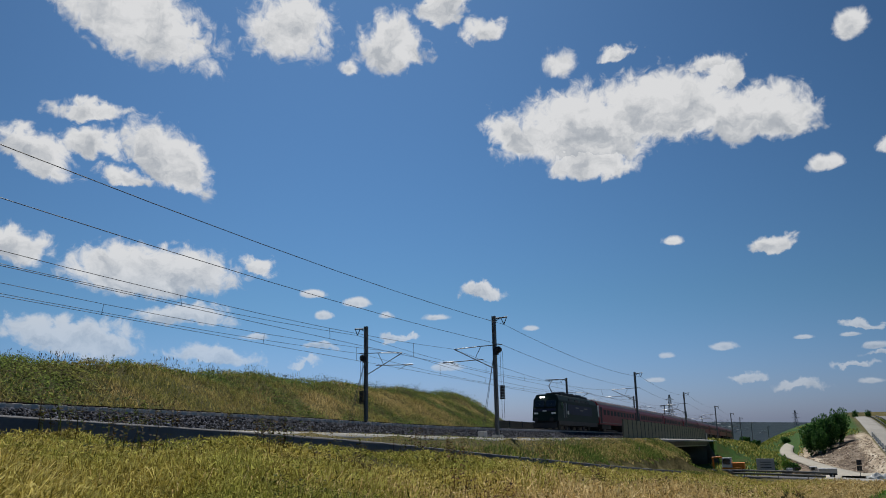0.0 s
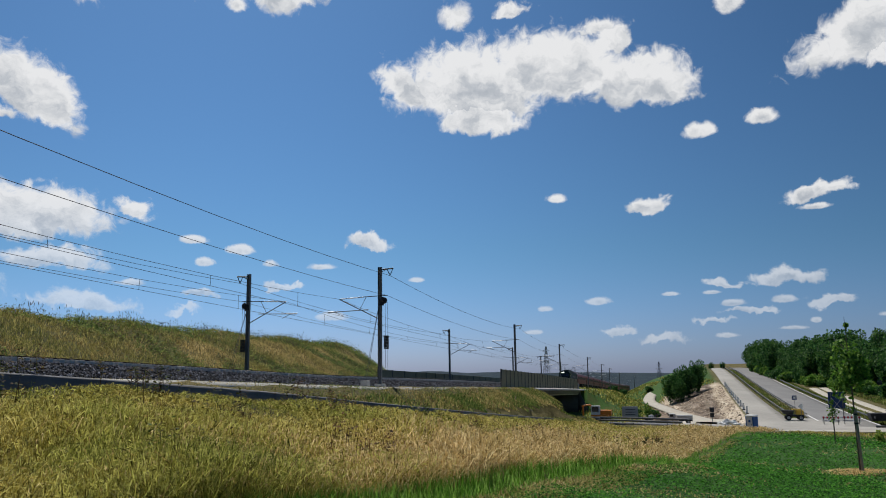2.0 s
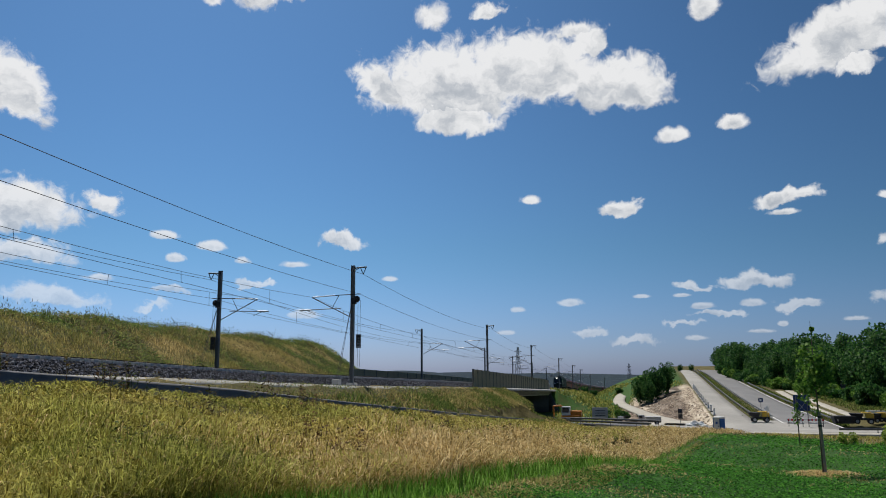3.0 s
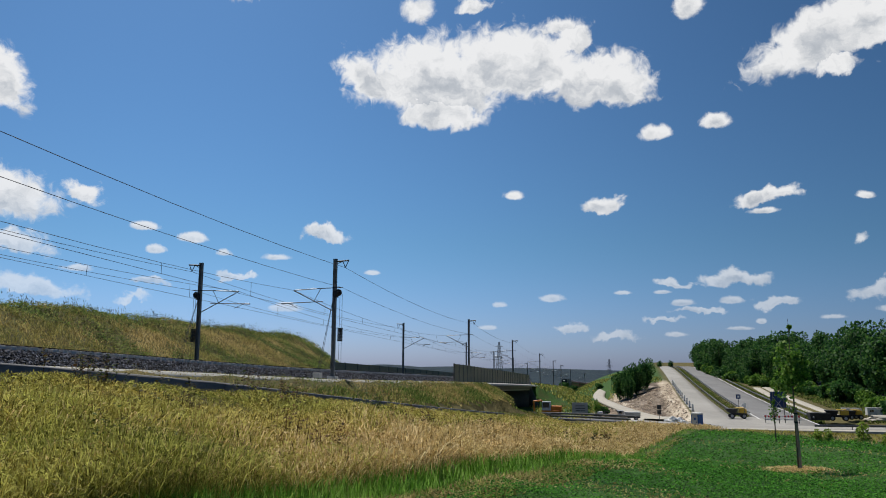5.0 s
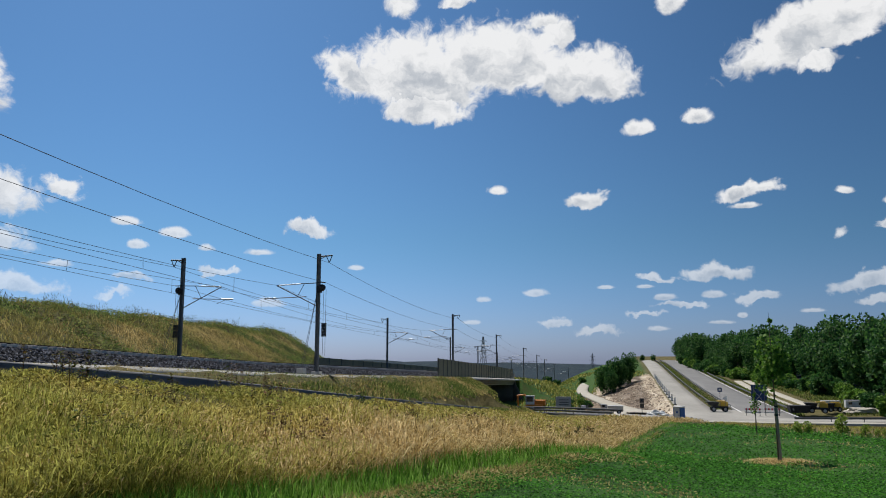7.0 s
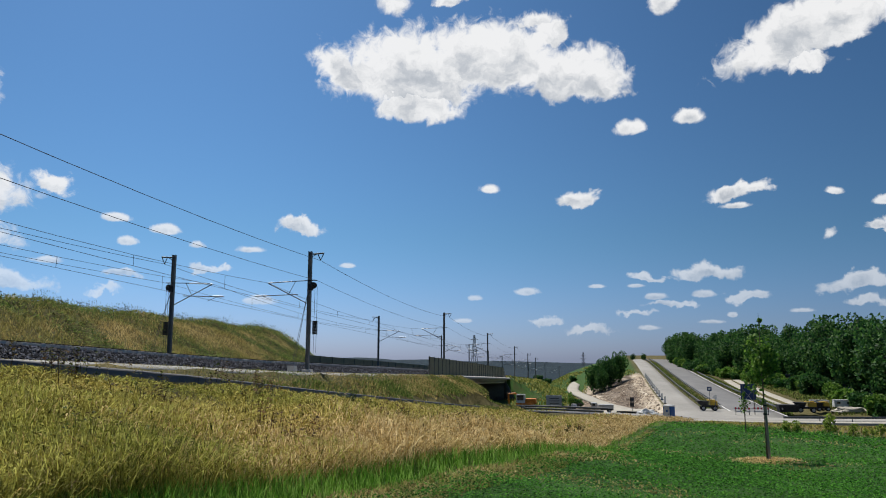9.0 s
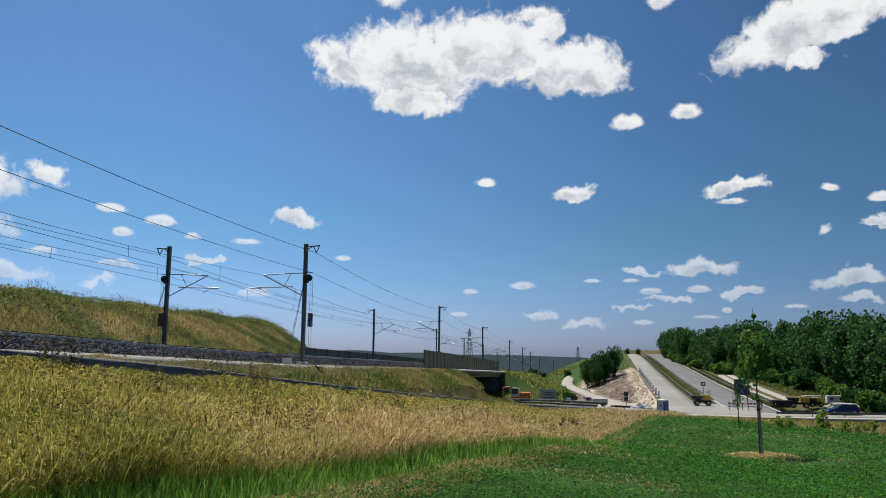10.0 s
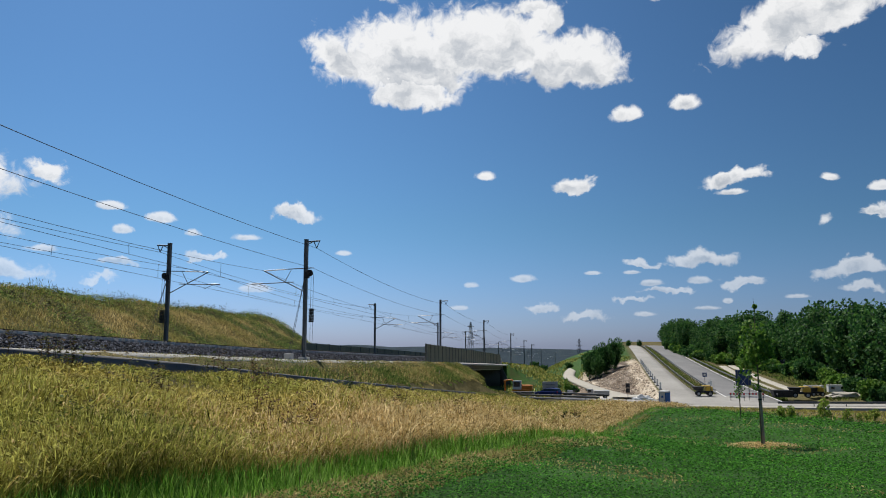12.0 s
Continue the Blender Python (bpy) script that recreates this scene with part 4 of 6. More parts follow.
def bridge():
    top = thing("railway_bridge", "concrete railway bridge with a dark underpass", "bridge", kind="structure")

    def slab(name, k0, k1, o0, o1, h0, h1, material, floor=None):
        v = []
        for k in (k0, k1):
            for o, h in ((o0, h0), (o1, h0), (o1, h1), (o0, h1)):
                x, y, _ = line(k, o)
                v.append((x, y, floor if (floor is not None and h == h0) else float(rail_z(k)) + h))
        f = [(0, 1, 2, 3), (7, 6, 5, 4), (0, 4, 5, 1), (1, 5, 6, 2), (2, 6, 7, 3), (3, 7, 4, 0)]
        ob = new(name, mesh_from(name, v, f, material))
        ob.parent = top

    slab("deck", 60, 134, -1.5, 13.6, -2.3, -1.42, CONCRETE)
    slab("edge_beam", 60, 134, -1.75, -0.8, -2.1, -1.0, BEAM)
    slab("abutment", 129.6, 136, -1.4, 13.4, 0, -2.3, WALL_DARK, floor=-9.5)
    slab("abutment", 60.2, 62, -1.4, 13.4, 0, -2.3, CONCRETE, floor=-6.0)
    # wing wall, stepping down towards the road
    v = []
    for k in (130.2, 131.4):
        for o, z in ((-1.4, -9.6), (-3.8, -9.6), (-3.8, -7.9), (-1.4, float(rail_z(k)) - 0.9)):
            x, y, _ = line(k, o)
            v.append((x, y, z))
    f = [(0, 1, 2, 3), (7, 6, 5, 4), (0, 4, 5, 1), (1, 5, 6, 2), (2, 6, 7, 3), (3, 7, 4, 0)]
    ob = new("wing_wall", mesh_from("wing_wall", v, f, WALL_DARK))
    ob.parent = top
    # railing post at the end of the barrier
    bm = bare()
    x, y, a = line(134.6, -1.2)
    box(bm, x, y, float(rail_z(134.6)) - 0.3, 0.35, 0.35, 1.6, bevel=0.03)
    part("end_post", bm, CONCRETE, top, "pale concrete end post")
    return top


bridge()

# ---- plants ----
def herb(name, dry, green, cut=0.5, patch=0.35, rough=0.8, translucent=0.45):
    """Grass and herbs: dry and green kinds in patches of two sizes, every blade of its own tone."""
    m = bpy.data.materials.new(name)
    m.use_nodes = True
    n = Nodes(m.node_tree)
    at = n.add("TexCoord").outputs["Object"]
    tone = n.add("NewGeometry").outputs["Random Per Island"]
    wide, clump = n.noise(at, patch, 3.0, 0.6), n.noise(at, patch * 5, 3.0, 0.6)
    mixed = n.math("ADD", n.math("MULTIPLY", wide, 0.6), n.math("ADD", n.math("MULTIPLY", clump, 0.3), n.math("MULTIPLY", tone, 0.1)))
    shift = n.math("ADD", n.math("MULTIPLY", tone, 0.75), n.math("MULTIPLY", clump, 0.5))
    col = n.mix(n.span(mixed, cut - 0.07, cut + 0.07), n.ramp(shift, [(0.25, dry[0]), (0.6, dry[1]), (0.95, dry[2])]), n.ramp(shift, [(0.25, green[0]), (0.6, green[1]), (0.95, green[2])]))
    b, t, mx = n.add("BsdfPrincipled"), n.add("BsdfTranslucent"), n.add("MixShader")
    n.link(col, b.inputs["Base Color"])
    b.inputs["Roughness"].default_value, b.inputs["Specular IOR Level"].default_value = rough, 0.15
    n.link(col, t.inputs[0])
    mx.inputs[0].default_value = translucent
    n.link(b.outputs[0], mx.inputs[1])
    n.link(t.outputs[0], mx.inputs[2])
    n.link(mx.outputs[0], n.add("OutputMaterial").inputs[0])
    return m


OLIVE_HERB = ((0.03, 0.05, 0.009), (0.2, 0.215, 0.036), (0.58, 0.56, 0.14))
MEADOW = herb("meadow_grass", ((0.08, 0.07, 0.013), (0.42, 0.34, 0.07), (0.85, 0.72, 0.27)), OLIVE_HERB, 0.52)
STRAW = herb("ripe_straw", ((0.16, 0.11, 0.035), (0.58, 0.41, 0.16), (0.92, 0.75, 0.42)), ((0.09, 0.09, 0.02), (0.33, 0.27, 0.08), (0.66, 0.52, 0.22)), 0.58)
BANK = herb("bank_grass", ((0.11, 0.085, 0.03), (0.4, 0.3, 0.11), (0.72, 0.57, 0.28)), ((0.06, 0.075, 0.018), (0.21, 0.21, 0.055), (0.48, 0.41, 0.15)), 0.5, 0.16, translucent=0.6)
WEED = herb("green_weed", ((0.055, 0.06, 0.016), (0.17, 0.17, 0.045), (0.38, 0.34, 0.12)), ((0.025, 0.055, 0.012), (0.085, 0.145, 0.03), (0.25, 0.3, 0.08)), 0.46, 0.2, translucent=0.55)
DOCK = herb("dock_stalk", ((0.03, 0.02, 0.01), (0.09, 0.05, 0.022), (0.2, 0.1, 0.045)), ((0.012, 0.028, 0.007), (0.035, 0.065, 0.014), (0.1, 0.14, 0.035)), 0.5, 0.4, translucent=0.25)
STRIP = herb("mown_strip_grass", ((0.14, 0.11, 0.04), (0.42, 0.32, 0.13), (0.7, 0.58, 0.3)), ((0.06, 0.08, 0.02), (0.2, 0.22, 0.05), (0.42, 0.4, 0.13)), 0.52)
FRESH = herb("fresh_grass", ((0.045, 0.12, 0.012), (0.15, 0.33, 0.035), (0.42, 0.58, 0.17)), ((0.028, 0.095, 0.008), (0.08, 0.225, 0.02), (0.27, 0.45, 0.09)), 0.5, translucent=0.55)
CLOVER = surface("clover_leaf", [(0.2, (0.008, 0.042, 0.004)), (0.5, (0.024, 0.12, 0.01)), (0.9, (0.1, 0.3, 0.03))], 0.25, 0.8, 0.0, fine=10, vary=0.8, spec=0.08, translucent=0.3)
LEAF = surface("broad_leaf", [(0.2, (0.018, 0.062, 0.018)), (0.5, (0.043, 0.13, 0.03)), (0.85, (0.115, 0.23, 0.05))], 0.15, 0.65, 0.0, fine=8, vary=0.7, spec=0.25, translucent=0.45)
LEAF_LIGHT = surface("young_leaf", [(0.2, (0.045, 0.12, 0.015)), (0.5, (0.1, 0.22, 0.03)), (0.85, (0.26, 0.4, 0.07))], 0.6, 0.6, 0.0, fine=6, vary=0.6, spec=0.25, translucent=0.45)
LEAF_YELLOW = surface("yellow_green_leaf", [(0.2, (0.09, 0.15, 0.02)), (0.5, (0.2, 0.29, 0.04)), (0.85, (0.42, 0.5, 0.11))], 0.6, 0.65, 0.0, fine=6, vary=0.6, spec=0.2, translucent=0.5)
BARK = surface("bark", two((0.07, 0.055, 0.04), (0.17, 0.14, 0.11)), 3.0, 0.9, 0.5, stretch=(1, 1, 0.25))
STAKE = surface("weathered_stake", two((0.24, 0.2, 0.16), (0.4, 0.35, 0.29)), 3.0, 0.85, 0.3, stretch=(1, 1, 0.2))
rng = np.random.default_rng(7)


def patchy(x, y, size, seed):
    """A smooth field of values from 0 to 1 with patches of about that size."""
    v = np.zeros_like(x)
    r = np.random.default_rng(seed)
    for i in range(7):
        a, f = r.uniform(0, 6.28), r.uniform(0.5, 2.0) / size * 2.2
        v += np.sin((x * math.cos(a) + y * math.sin(a)) * f + r.uniform(0, 6.28))
    return 0.5 + v / 7.5


def blades(x, y, z, tall, wide, lean=0.35):
    """Grass blades: each a bent, tapering strip of three triangles."""
    n = len(x)
    a, b = rng.uniform(0, 6.283, n), rng.uniform(0, 6.283, n)
    l = rng.uniform(0.05, lean, n) * tall
    sx, sy = np.cos(a) * wide / 2, np.sin(a) * wide / 2
    lx, ly = np.cos(b) * l, np.sin(b) * l
    v = np.empty((n, 5, 3))
    for i, (s, f, w) in enumerate(((-1, 0, 1), (1, 0, 1), (-1, 0.55, 0.8), (1, 0.55, 0.8), (0, 1, 0))):
        v[:, i, 0] = x + s * sx * w + lx * f * f
        v[:, i, 1] = y + s * sy * w + ly * f * f
        v[:, i, 2] = z + tall * f * (1 - 0.12 * f)
    base = np.arange(n)[:, None] * 5
    f = np.concatenate([base + [0, 1, 2], base + [1, 3, 2], base + [2, 3, 4]], 0) if n < 90000 else np.concatenate([base + [0, 1, 3], base + [0, 3, 4]], 0)
    return v.reshape(-1, 3), f


def plumes(x, y, z, tall, wide):
    """Grass stalks with a seed head at the top: a thin stem and a slim kite."""
    n = len(x)
    a, b = rng.uniform(0, 6.283, n), rng.uniform(0, 6.283, n)
    l = rng.uniform(0.05, 0.3, n) * tall
    sx, sy = np.cos(a) * wide, np.sin(a) * wide
    lx, ly = np.cos(b) * l, np.sin(b) * l
    v = np.empty((n, 7, 3))
    spec = ((-0.18, 0), (0.18, 0), (0, 0.8), (-0.6, 0.86), (0.6, 0.86), (0, 1.0), (0, 0.76))
    for i, (s, f) in enumerate(spec):
        v[:, i, 0] = x + s * sx + lx * f * f
        v[:, i, 1] = y + s * sy + ly * f * f
        v[:, i, 2] = z + tall * f
    base = np.arange(n)[:, None] * 7
    f = np.concatenate([base + [0, 1, 2], base + [6, 4, 3], base + [3, 4, 5]], 0)
    return v.reshape(-1, 3), f


def stuff(name, v, f, material, label, category):
    return tagged(new(name, mesh_from(name, v, f, material)), label, category, kind="stuff")


def fan(n, r0, r1, a0=-62.0, a1=62.0, power=1.0):
    """n places round the camera's stand, thinning out with distance."""
    r = r0 * (r1 / r0) ** (rng.random(n) ** power)
    a = np.radians(rng.uniform(a0, a1, n))
    return r * np.sin(a), r * np.cos(a), r


def edge_of_meadow(x, y):
    """Metres from the verge into the meadow."""
    return (-5.4 + rim(y) - x) * 0.93


def thick(r, near, far=0.5):
    return near * np.maximum(r / 12.0, 0.6) ** far


def sprays(x, y, z, size, slim=0.16):
    """Small slim leaves and seed heads lying at every angle: each a long kite."""
    n = len(x)
    d = rng.normal(size=(n, 3)) * [1, 1, 0.75]
    d /= np.linalg.norm(d, axis=1)[:, None]
    e = np.cross(d, rng.normal(size=(n, 3)))
    e /= np.linalg.norm(e, axis=1)[:, None]
    p, d, e = np.stack([x, y, z], -1), d * size[:, None], e * (size * slim)[:, None]
    v = np.stack([p - d * 0.5, p - e, p + d * 0.5, p + e], 1)
    base = np.arange(n)[:, None] * 4
    return v.reshape(-1, 3), np.concatenate([base + [0, 1, 2], base + [0, 2, 3]], 0)


def arched(x, y, z, tall, wide, droop):
    """Grass stems that rise and bow over at the tip: four joints, the last ones hanging."""
    n = len(x)
    a, b = rng.uniform(0, 6.283, n), rng.uniform(0, 6.283, n)
    sx, sy = np.cos(a) * wide / 2, np.sin(a) * wide / 2
    l = droop * tall
    v = np.empty((n, 7, 3))
    for i, (s, f, h, w) in enumerate(((-1, 0, 0, 0.7), (1, 0, 0, 0.7), (-1, 0.3, 0.62, 0.8), (1, 0.3, 0.62, 0.8), (-1, 0.8, 0.96, 1.3), (1, 0.8, 0.96, 1.3), (0, 1.35, 0.9, 0))):
        v[:, i, 0] = x + s * sx * w + np.cos(b) * l * f
        v[:, i, 1] = y + s * sy * w + np.sin(b) * l * f
        v[:, i, 2] = z + tall * h
    base = np.arange(n)[:, None] * 7
    f = np.concatenate([base + c for c in ([0, 1, 3], [0, 3, 2], [2, 3, 5], [2, 5, 4], [4, 5, 6])], 0)
    return v.reshape(-1, 3), f


# tall dry meadow
x, y, r = fan(720000, 4.5, 135, -56, 30)
k, off = along(x, y)
ok = (road_near(x, y)[0] > 2.9) & (off < -9) & (clover_edge(x, y) < -1.0) & (verge(x, y) < 0.05 + 0.3 * rng.random(len(x))) & (y > 2.5) & ((y < 112 - 0.1 * x)) & (x - rim(y) < -4.7)
x, y, r = x[ok], y[ok], r[ok]
# tufts: heights rise and fall from clump to clump, with low gaps between
tuft = patchy(x, y, 1.1, 3) * 0.6 + patchy(x, y, 3.5, 4) * 0.4
thin = smooth(0.22, 0.45, tuft) + 0.45 > rng.random(len(x))
x, y, r, tuft = x[thin], y[thin], r[thin], tuft[thin]
gap_, _z = road_near(x, y)
tall = (0.22 + 0.6 * tuft) * rng.uniform(0.5, 1.1, len(x)) * (0.26 + 0.74 * smooth(2.6, 8, gap_)) * np.where(x > 0.3 * y - 6, 0.85, 1.0)
z = ground_z(x, y)
near, tips = rng.random(len(x)) < 0.42, rng.random(len(x)) < 0.8
edge_ = -4.9 + rim(y) - x
ripe = 0.1 + smooth(6, 13, y) * (1 - smooth(0.6, 1.5 + 0.21 * y, edge_ + (1.5 + 0.1 * y) * (patchy(x, y, 5.0, 8) - 0.5))) > rng.random(len(x)) * 0.85 + 0.08
for word, mat, sel, lab in (("meadow_grass", MEADOW, ~ripe, "tall olive and yellow meadow grass in tufts"), ("straw_grass", STRAW, ripe, "ripe straw-coloured meadow grass")):
    g = sel & near
    stuff(word, *arched(x[g], y[g], z[g], tall[g] * 0.9, thick(r[g], 0.0095, 0.8), rng.uniform(0.15, 1.0, g.sum())), mat, lab, "grass")
    g = sel & ~near & tips
    stuff("seeding_grass", *plumes(x[g], y[g], z[g], tall[g] * 1.0, thick(r[g], 0.011, 0.78)), mat, "grass stalks with seed heads in the meadow", "grass")
    g = np.nonzero(sel & tips)[0]
    jit = 0.03 * np.sqrt(r[g] / 10)
    stuff("grass_heads", *sprays(x[g] + rng.normal(0, 1, len(g)) * jit, y[g] + rng.normal(0, 1, len(g)) * jit, z[g] + tall[g] * rng.uniform(0.45, 1.05, len(g)), thick(r[g], 0.075, 0.7) * rng.uniform(0.5, 1.3, len(g)), 0.13), mat, "bowed grass tips and seed heads in the meadow", "grass")
# fresh verge
x, y, r = fan(200000, 4.5, 75, -35, 25)
ok = verge(x, y) > -0.12 - 0.25 * rng.random(len(x)) ** 2
x, y, r = x[ok], y[ok], r[ok]
stuff("verge_grass", *blades(x, y, ground_z(x, y), rng.uniform(0.12, 0.36, len(x)) * np.clip(0.4 + 1.2 * (-4.55 + rim(y) - x), 0.25, 1), thick(r, 0.012, 0.75), 0.6), FRESH, "fresh green grass strip beside the clover", "grass")


def leaves(x, y, z, size):
    """Small leaves: each a tilted kite of two triangles."""
    n = len(x)
    a = rng.uniform(0, 6.283, n)
    t, u = rng.uniform(-0.6, 0.6, n), rng.uniform(-0.6, 0.6, n)
    v = np.empty((n, 4, 3))
    for i, (p, q) in enumerate(((-0.5, 0), (0, -0.42), (0.6, 0), (0, 0.42))):
        v[:, i, 0] = x + (p * np.cos(a) - q * np.sin(a)) * size
        v[:, i, 1] = y + (p * np.sin(a) + q * np.cos(a)) * size
        v[:, i, 2] = z + (p * t + q * u) * size
    base = np.arange(n)[:, None] * 4
    return v.reshape(-1, 3), np.concatenate([base + [0, 1, 2], base + [0, 2, 3]], 0)


# dark leafy weeds and dock stalks, in clumps
CLUMPS = ((-1.1, 19.5, 1.5), (0.6, 21.0, 0.9), (-2.0, 11.3, 0.5), (-3.3, 7.6, 0.7), (-5.0, 13.0, 0.8), (-2.9, 12.4, 0.4), (-7.5, 15.0, 1.2), (-9.5, 13.0, 0.8), (-4.2, 17.5, 0.9), (-6.8, 9.2, 0.6), (-6.0, 22.0, 1.3), (3.0, 31.0, 1.2), (8.6, 52.0, 1.5), (-3.0, 26.0, 1.0), (-2.2, 15.2, 0.5), (-8.8, 10.4, 0.6))
for cx, cy, size in CLUMPS:
    n = int(420 * size)
    x, y = cx + rng.normal(0, 0.42 * size, n), cy + rng.normal(0, 0.5 * size, n)
    hub = rng.integers(0, 26, n)
    hx, hy = cx + rng.normal(0, 0.42 * size, 26), cy + rng.normal(0, 0.5 * size, 26)
    ht = rng.uniform(0.35, 0.85, 26)
    x, y = hx[hub] + rng.normal(0, 0.035, n), hy[hub] + rng.normal(0, 0.035, n)
    far_ = math.hypot(cx, cy)
    v, f = leaves(x, y, ground_z(x, y) + ht[hub] * rng.uniform(0.3, 1.05, n), thick(np.full(n, far_), 0.045, 0.6) * rng.uniform(0.6, 1.4, n))
    v2, f2 = blades(hx, hy, ground_z(hx, hy), ht * 1.1, np.full(26, 0.014), 0.2)
    stuff("meadow_weed", np.concatenate([v, v2]), np.concatenate([f, f2 + len(v)]), DOCK, "dark leafy weed clump in the dry meadow", "weeds")
x, y, r = fan(1500, 9, 70, -50, 20)
ok = (edge_of_meadow(x, y) > 0.4) & (road_near(x, y)[0] > 3.2) & (along(x, y)[1] < -9)
x, y, r = x[ok], y[ok], r[ok]
tall = rng.uniform(0.4, 0.72, len(x)) * (0.4 + 0.6 * smooth(2.5, 9, road_near(x, y)[0]))
v, f = plumes(x, y, ground_z(x, y), tall, thick(r, 0.013, 0.6))
stuff("dock_stalks", v, f, DOCK, "dry brown dock stalks standing above the grass", "weeds")
# mown dry strip between the verge and the clover
x, y, r = fan(190000, 5.0, 60, -30, 25)
u = x - rim(y)
ok = (u > -4.72) & (u < -3.95 + 0.2 * rng.random(len(x)))
x, y, r = x[ok], y[ok], r[ok]
stuff("mown_grass", *blades(x, y, ground_z(x, y), rng.uniform(0.04, 0.12, len(x)), thick(r, 0.034, 0.75), 1.8), STRIP, "short mown dry grass beside the clover", "grass")

x, y, r = fan(400000, 5.0, 90, -20, 50)
bald = patchy(x, y, 2.2, 11)
ok = (clover_edge(x, y) > 0.12 * rng.random(len(x))) & (bald + 0.25 * rng.random(len(x)) > 0.3) & (np.hypot(x - 13.2, y - 31.9) > 1.3 + 0.5 * rng.random(len(x)))
x, y, r = x[ok], y[ok], r[ok]
stuff("clover", *leaves(x, y, ground_z(x, y) + rng.uniform(0.02, 0.24, len(x)) * (0.4 + 0.9 * patchy(x, y, 0.7, 13)), thick(r, 0.034, 0.8) * rng.uniform(0.7, 1.2, len(x))), CLOVER, "dense low green clover crop", "clover")

# withered bits in the thin places of the clover
x, y, r = fan(60000, 5.0, 60, -20, 48)
ok = (clover_edge(x, y) > 0.2) & (patchy(x, y, 2.2, 11) + 0.12 * rng.random(len(x)) < 0.25)
x, y, r = x[ok], y[ok], r[ok]
stuff("withered_stems", *sprays(x, y, ground_z(x, y) + rng.uniform(0.06, 0.2, len(x)), thick(r, 0.05, 0.75) * rng.uniform(0.6, 1.3, len(x)), 0.22), STRIP, "pale withered stems in the thin clover", "clover")

# railway banks: the cutting behind the track and the slope below it
k, off = rng.uniform(-60, 66, 165000), 12.6 + 14 * rng.random(165000) ** 1.05
x = TRACK_O[0] + k * math.sin(ALPHA) - off * math.cos(ALPHA)
y = TRACK_O[1] + k * math.cos(ALPHA) + off * math.sin(ALPHA)
z = ground_z(x, y)
top_ = smooth(22, 25, off)
p = 0.6 * patchy(x, y, 9.0, 21) + 0.4 * patchy(x, y, 3.0, 22)
g = (p + 0.35 * rng.random(len(x)) + 0.12 * smooth(30, 55, k) > 0.68) | ((top_ > 0.2) & (rng.random(len(x)) < 0.4))
tall = rng.uniform(0.12, 0.4, len(x)) * (0.6 + 0.9 * patchy(x, y, 1.6, 24))
stuff("bank_grass", *blades(x[~g], y[~g], z[~g], tall[~g] * 1.1, rng.uniform(0.02, 0.05, (~g).sum()), 1.0), BANK, "dry brown grass on the cutting bank behind the railway", "grass")
j_ = np.nonzero(g)[0]
stuff("bank_weed", *leaves(x[j_] + rng.normal(0, 0.08, len(j_)), y[j_] + rng.normal(0, 0.08, len(j_)), z[j_] + tall[j_] * rng.uniform(0.2, 1.2, len(j_)), rng.uniform(0.08, 0.2, len(j_))), WEED, "green weeds on the cutting bank behind the railway", "weeds")
# thin stalks along the crest
n = 9000
k, off = rng.uniform(-60, 62, n), rng.uniform(22.5, 27.5, n)
x = TRACK_O[0] + k * math.sin(ALPHA) - off * math.cos(ALPHA)
y = TRACK_O[1] + k * math.cos(ALPHA) + off * math.sin(ALPHA)
tall = (0.25 + 0.75 * rng.random(n) ** 2) * (0.4 + 1.1 * patchy(x, y, 2.5, 23))
stuff("crest_stalks", *plumes(x, y, ground_z(x, y), tall, rng.uniform(0.025, 0.06, n)), DOCK, "thin dark weed stalks along the bank's crest", "weeds")
k, off = rng.uniform(-60, 100, 140000), rng.uniform(-12, -2.3, 140000)
x = TRACK_O[0] + k * math.sin(ALPHA) - off * math.cos(ALPHA)
y = TRACK_O[1] + k * math.cos(ALPHA) + off * math.sin(ALPHA)
road_gap, _z = road_near(x, y)
ok = (road_gap > 2.0) & ((off > -8) | (k > 20)) & (rng.random(len(x)) < 0.75 + 0.25 * smooth(-20, 20, k))
x, y, k, off = x[ok], y[ok], k[ok], off[ok]
g = 0.6 * patchy(x, y, 6.0, 31) + 0.6 * rng.random(len(x)) > 0.62
tall = rng.uniform(0.1, 0.36, len(x)) * np.where(off > -3.6, 0.3, 1) * (0.55 + 0.45 * smooth(15, 45, np.hypot(x, y)))
z = ground_z(x, y)
stuff("embankment_grass", *blades(x[~g], y[~g], z[~g], tall[~g], rng.uniform(0.35, 0.9, (~g).sum()) * thick(np.hypot(x, y)[~g], 0.024, 0.75), 0.9), BANK, "dry grass on the railway embankment slope", "grass")
stuff("embankment_weed", *blades(x[g], y[g], z[g], tall[g] * 1.2, rng.uniform(0.35, 0.9, g.sum()) * thick(np.hypot(x, y)[g], 0.026, 0.75), 0.8), WEED, "green weeds on the railway embankment slope", "weeds")


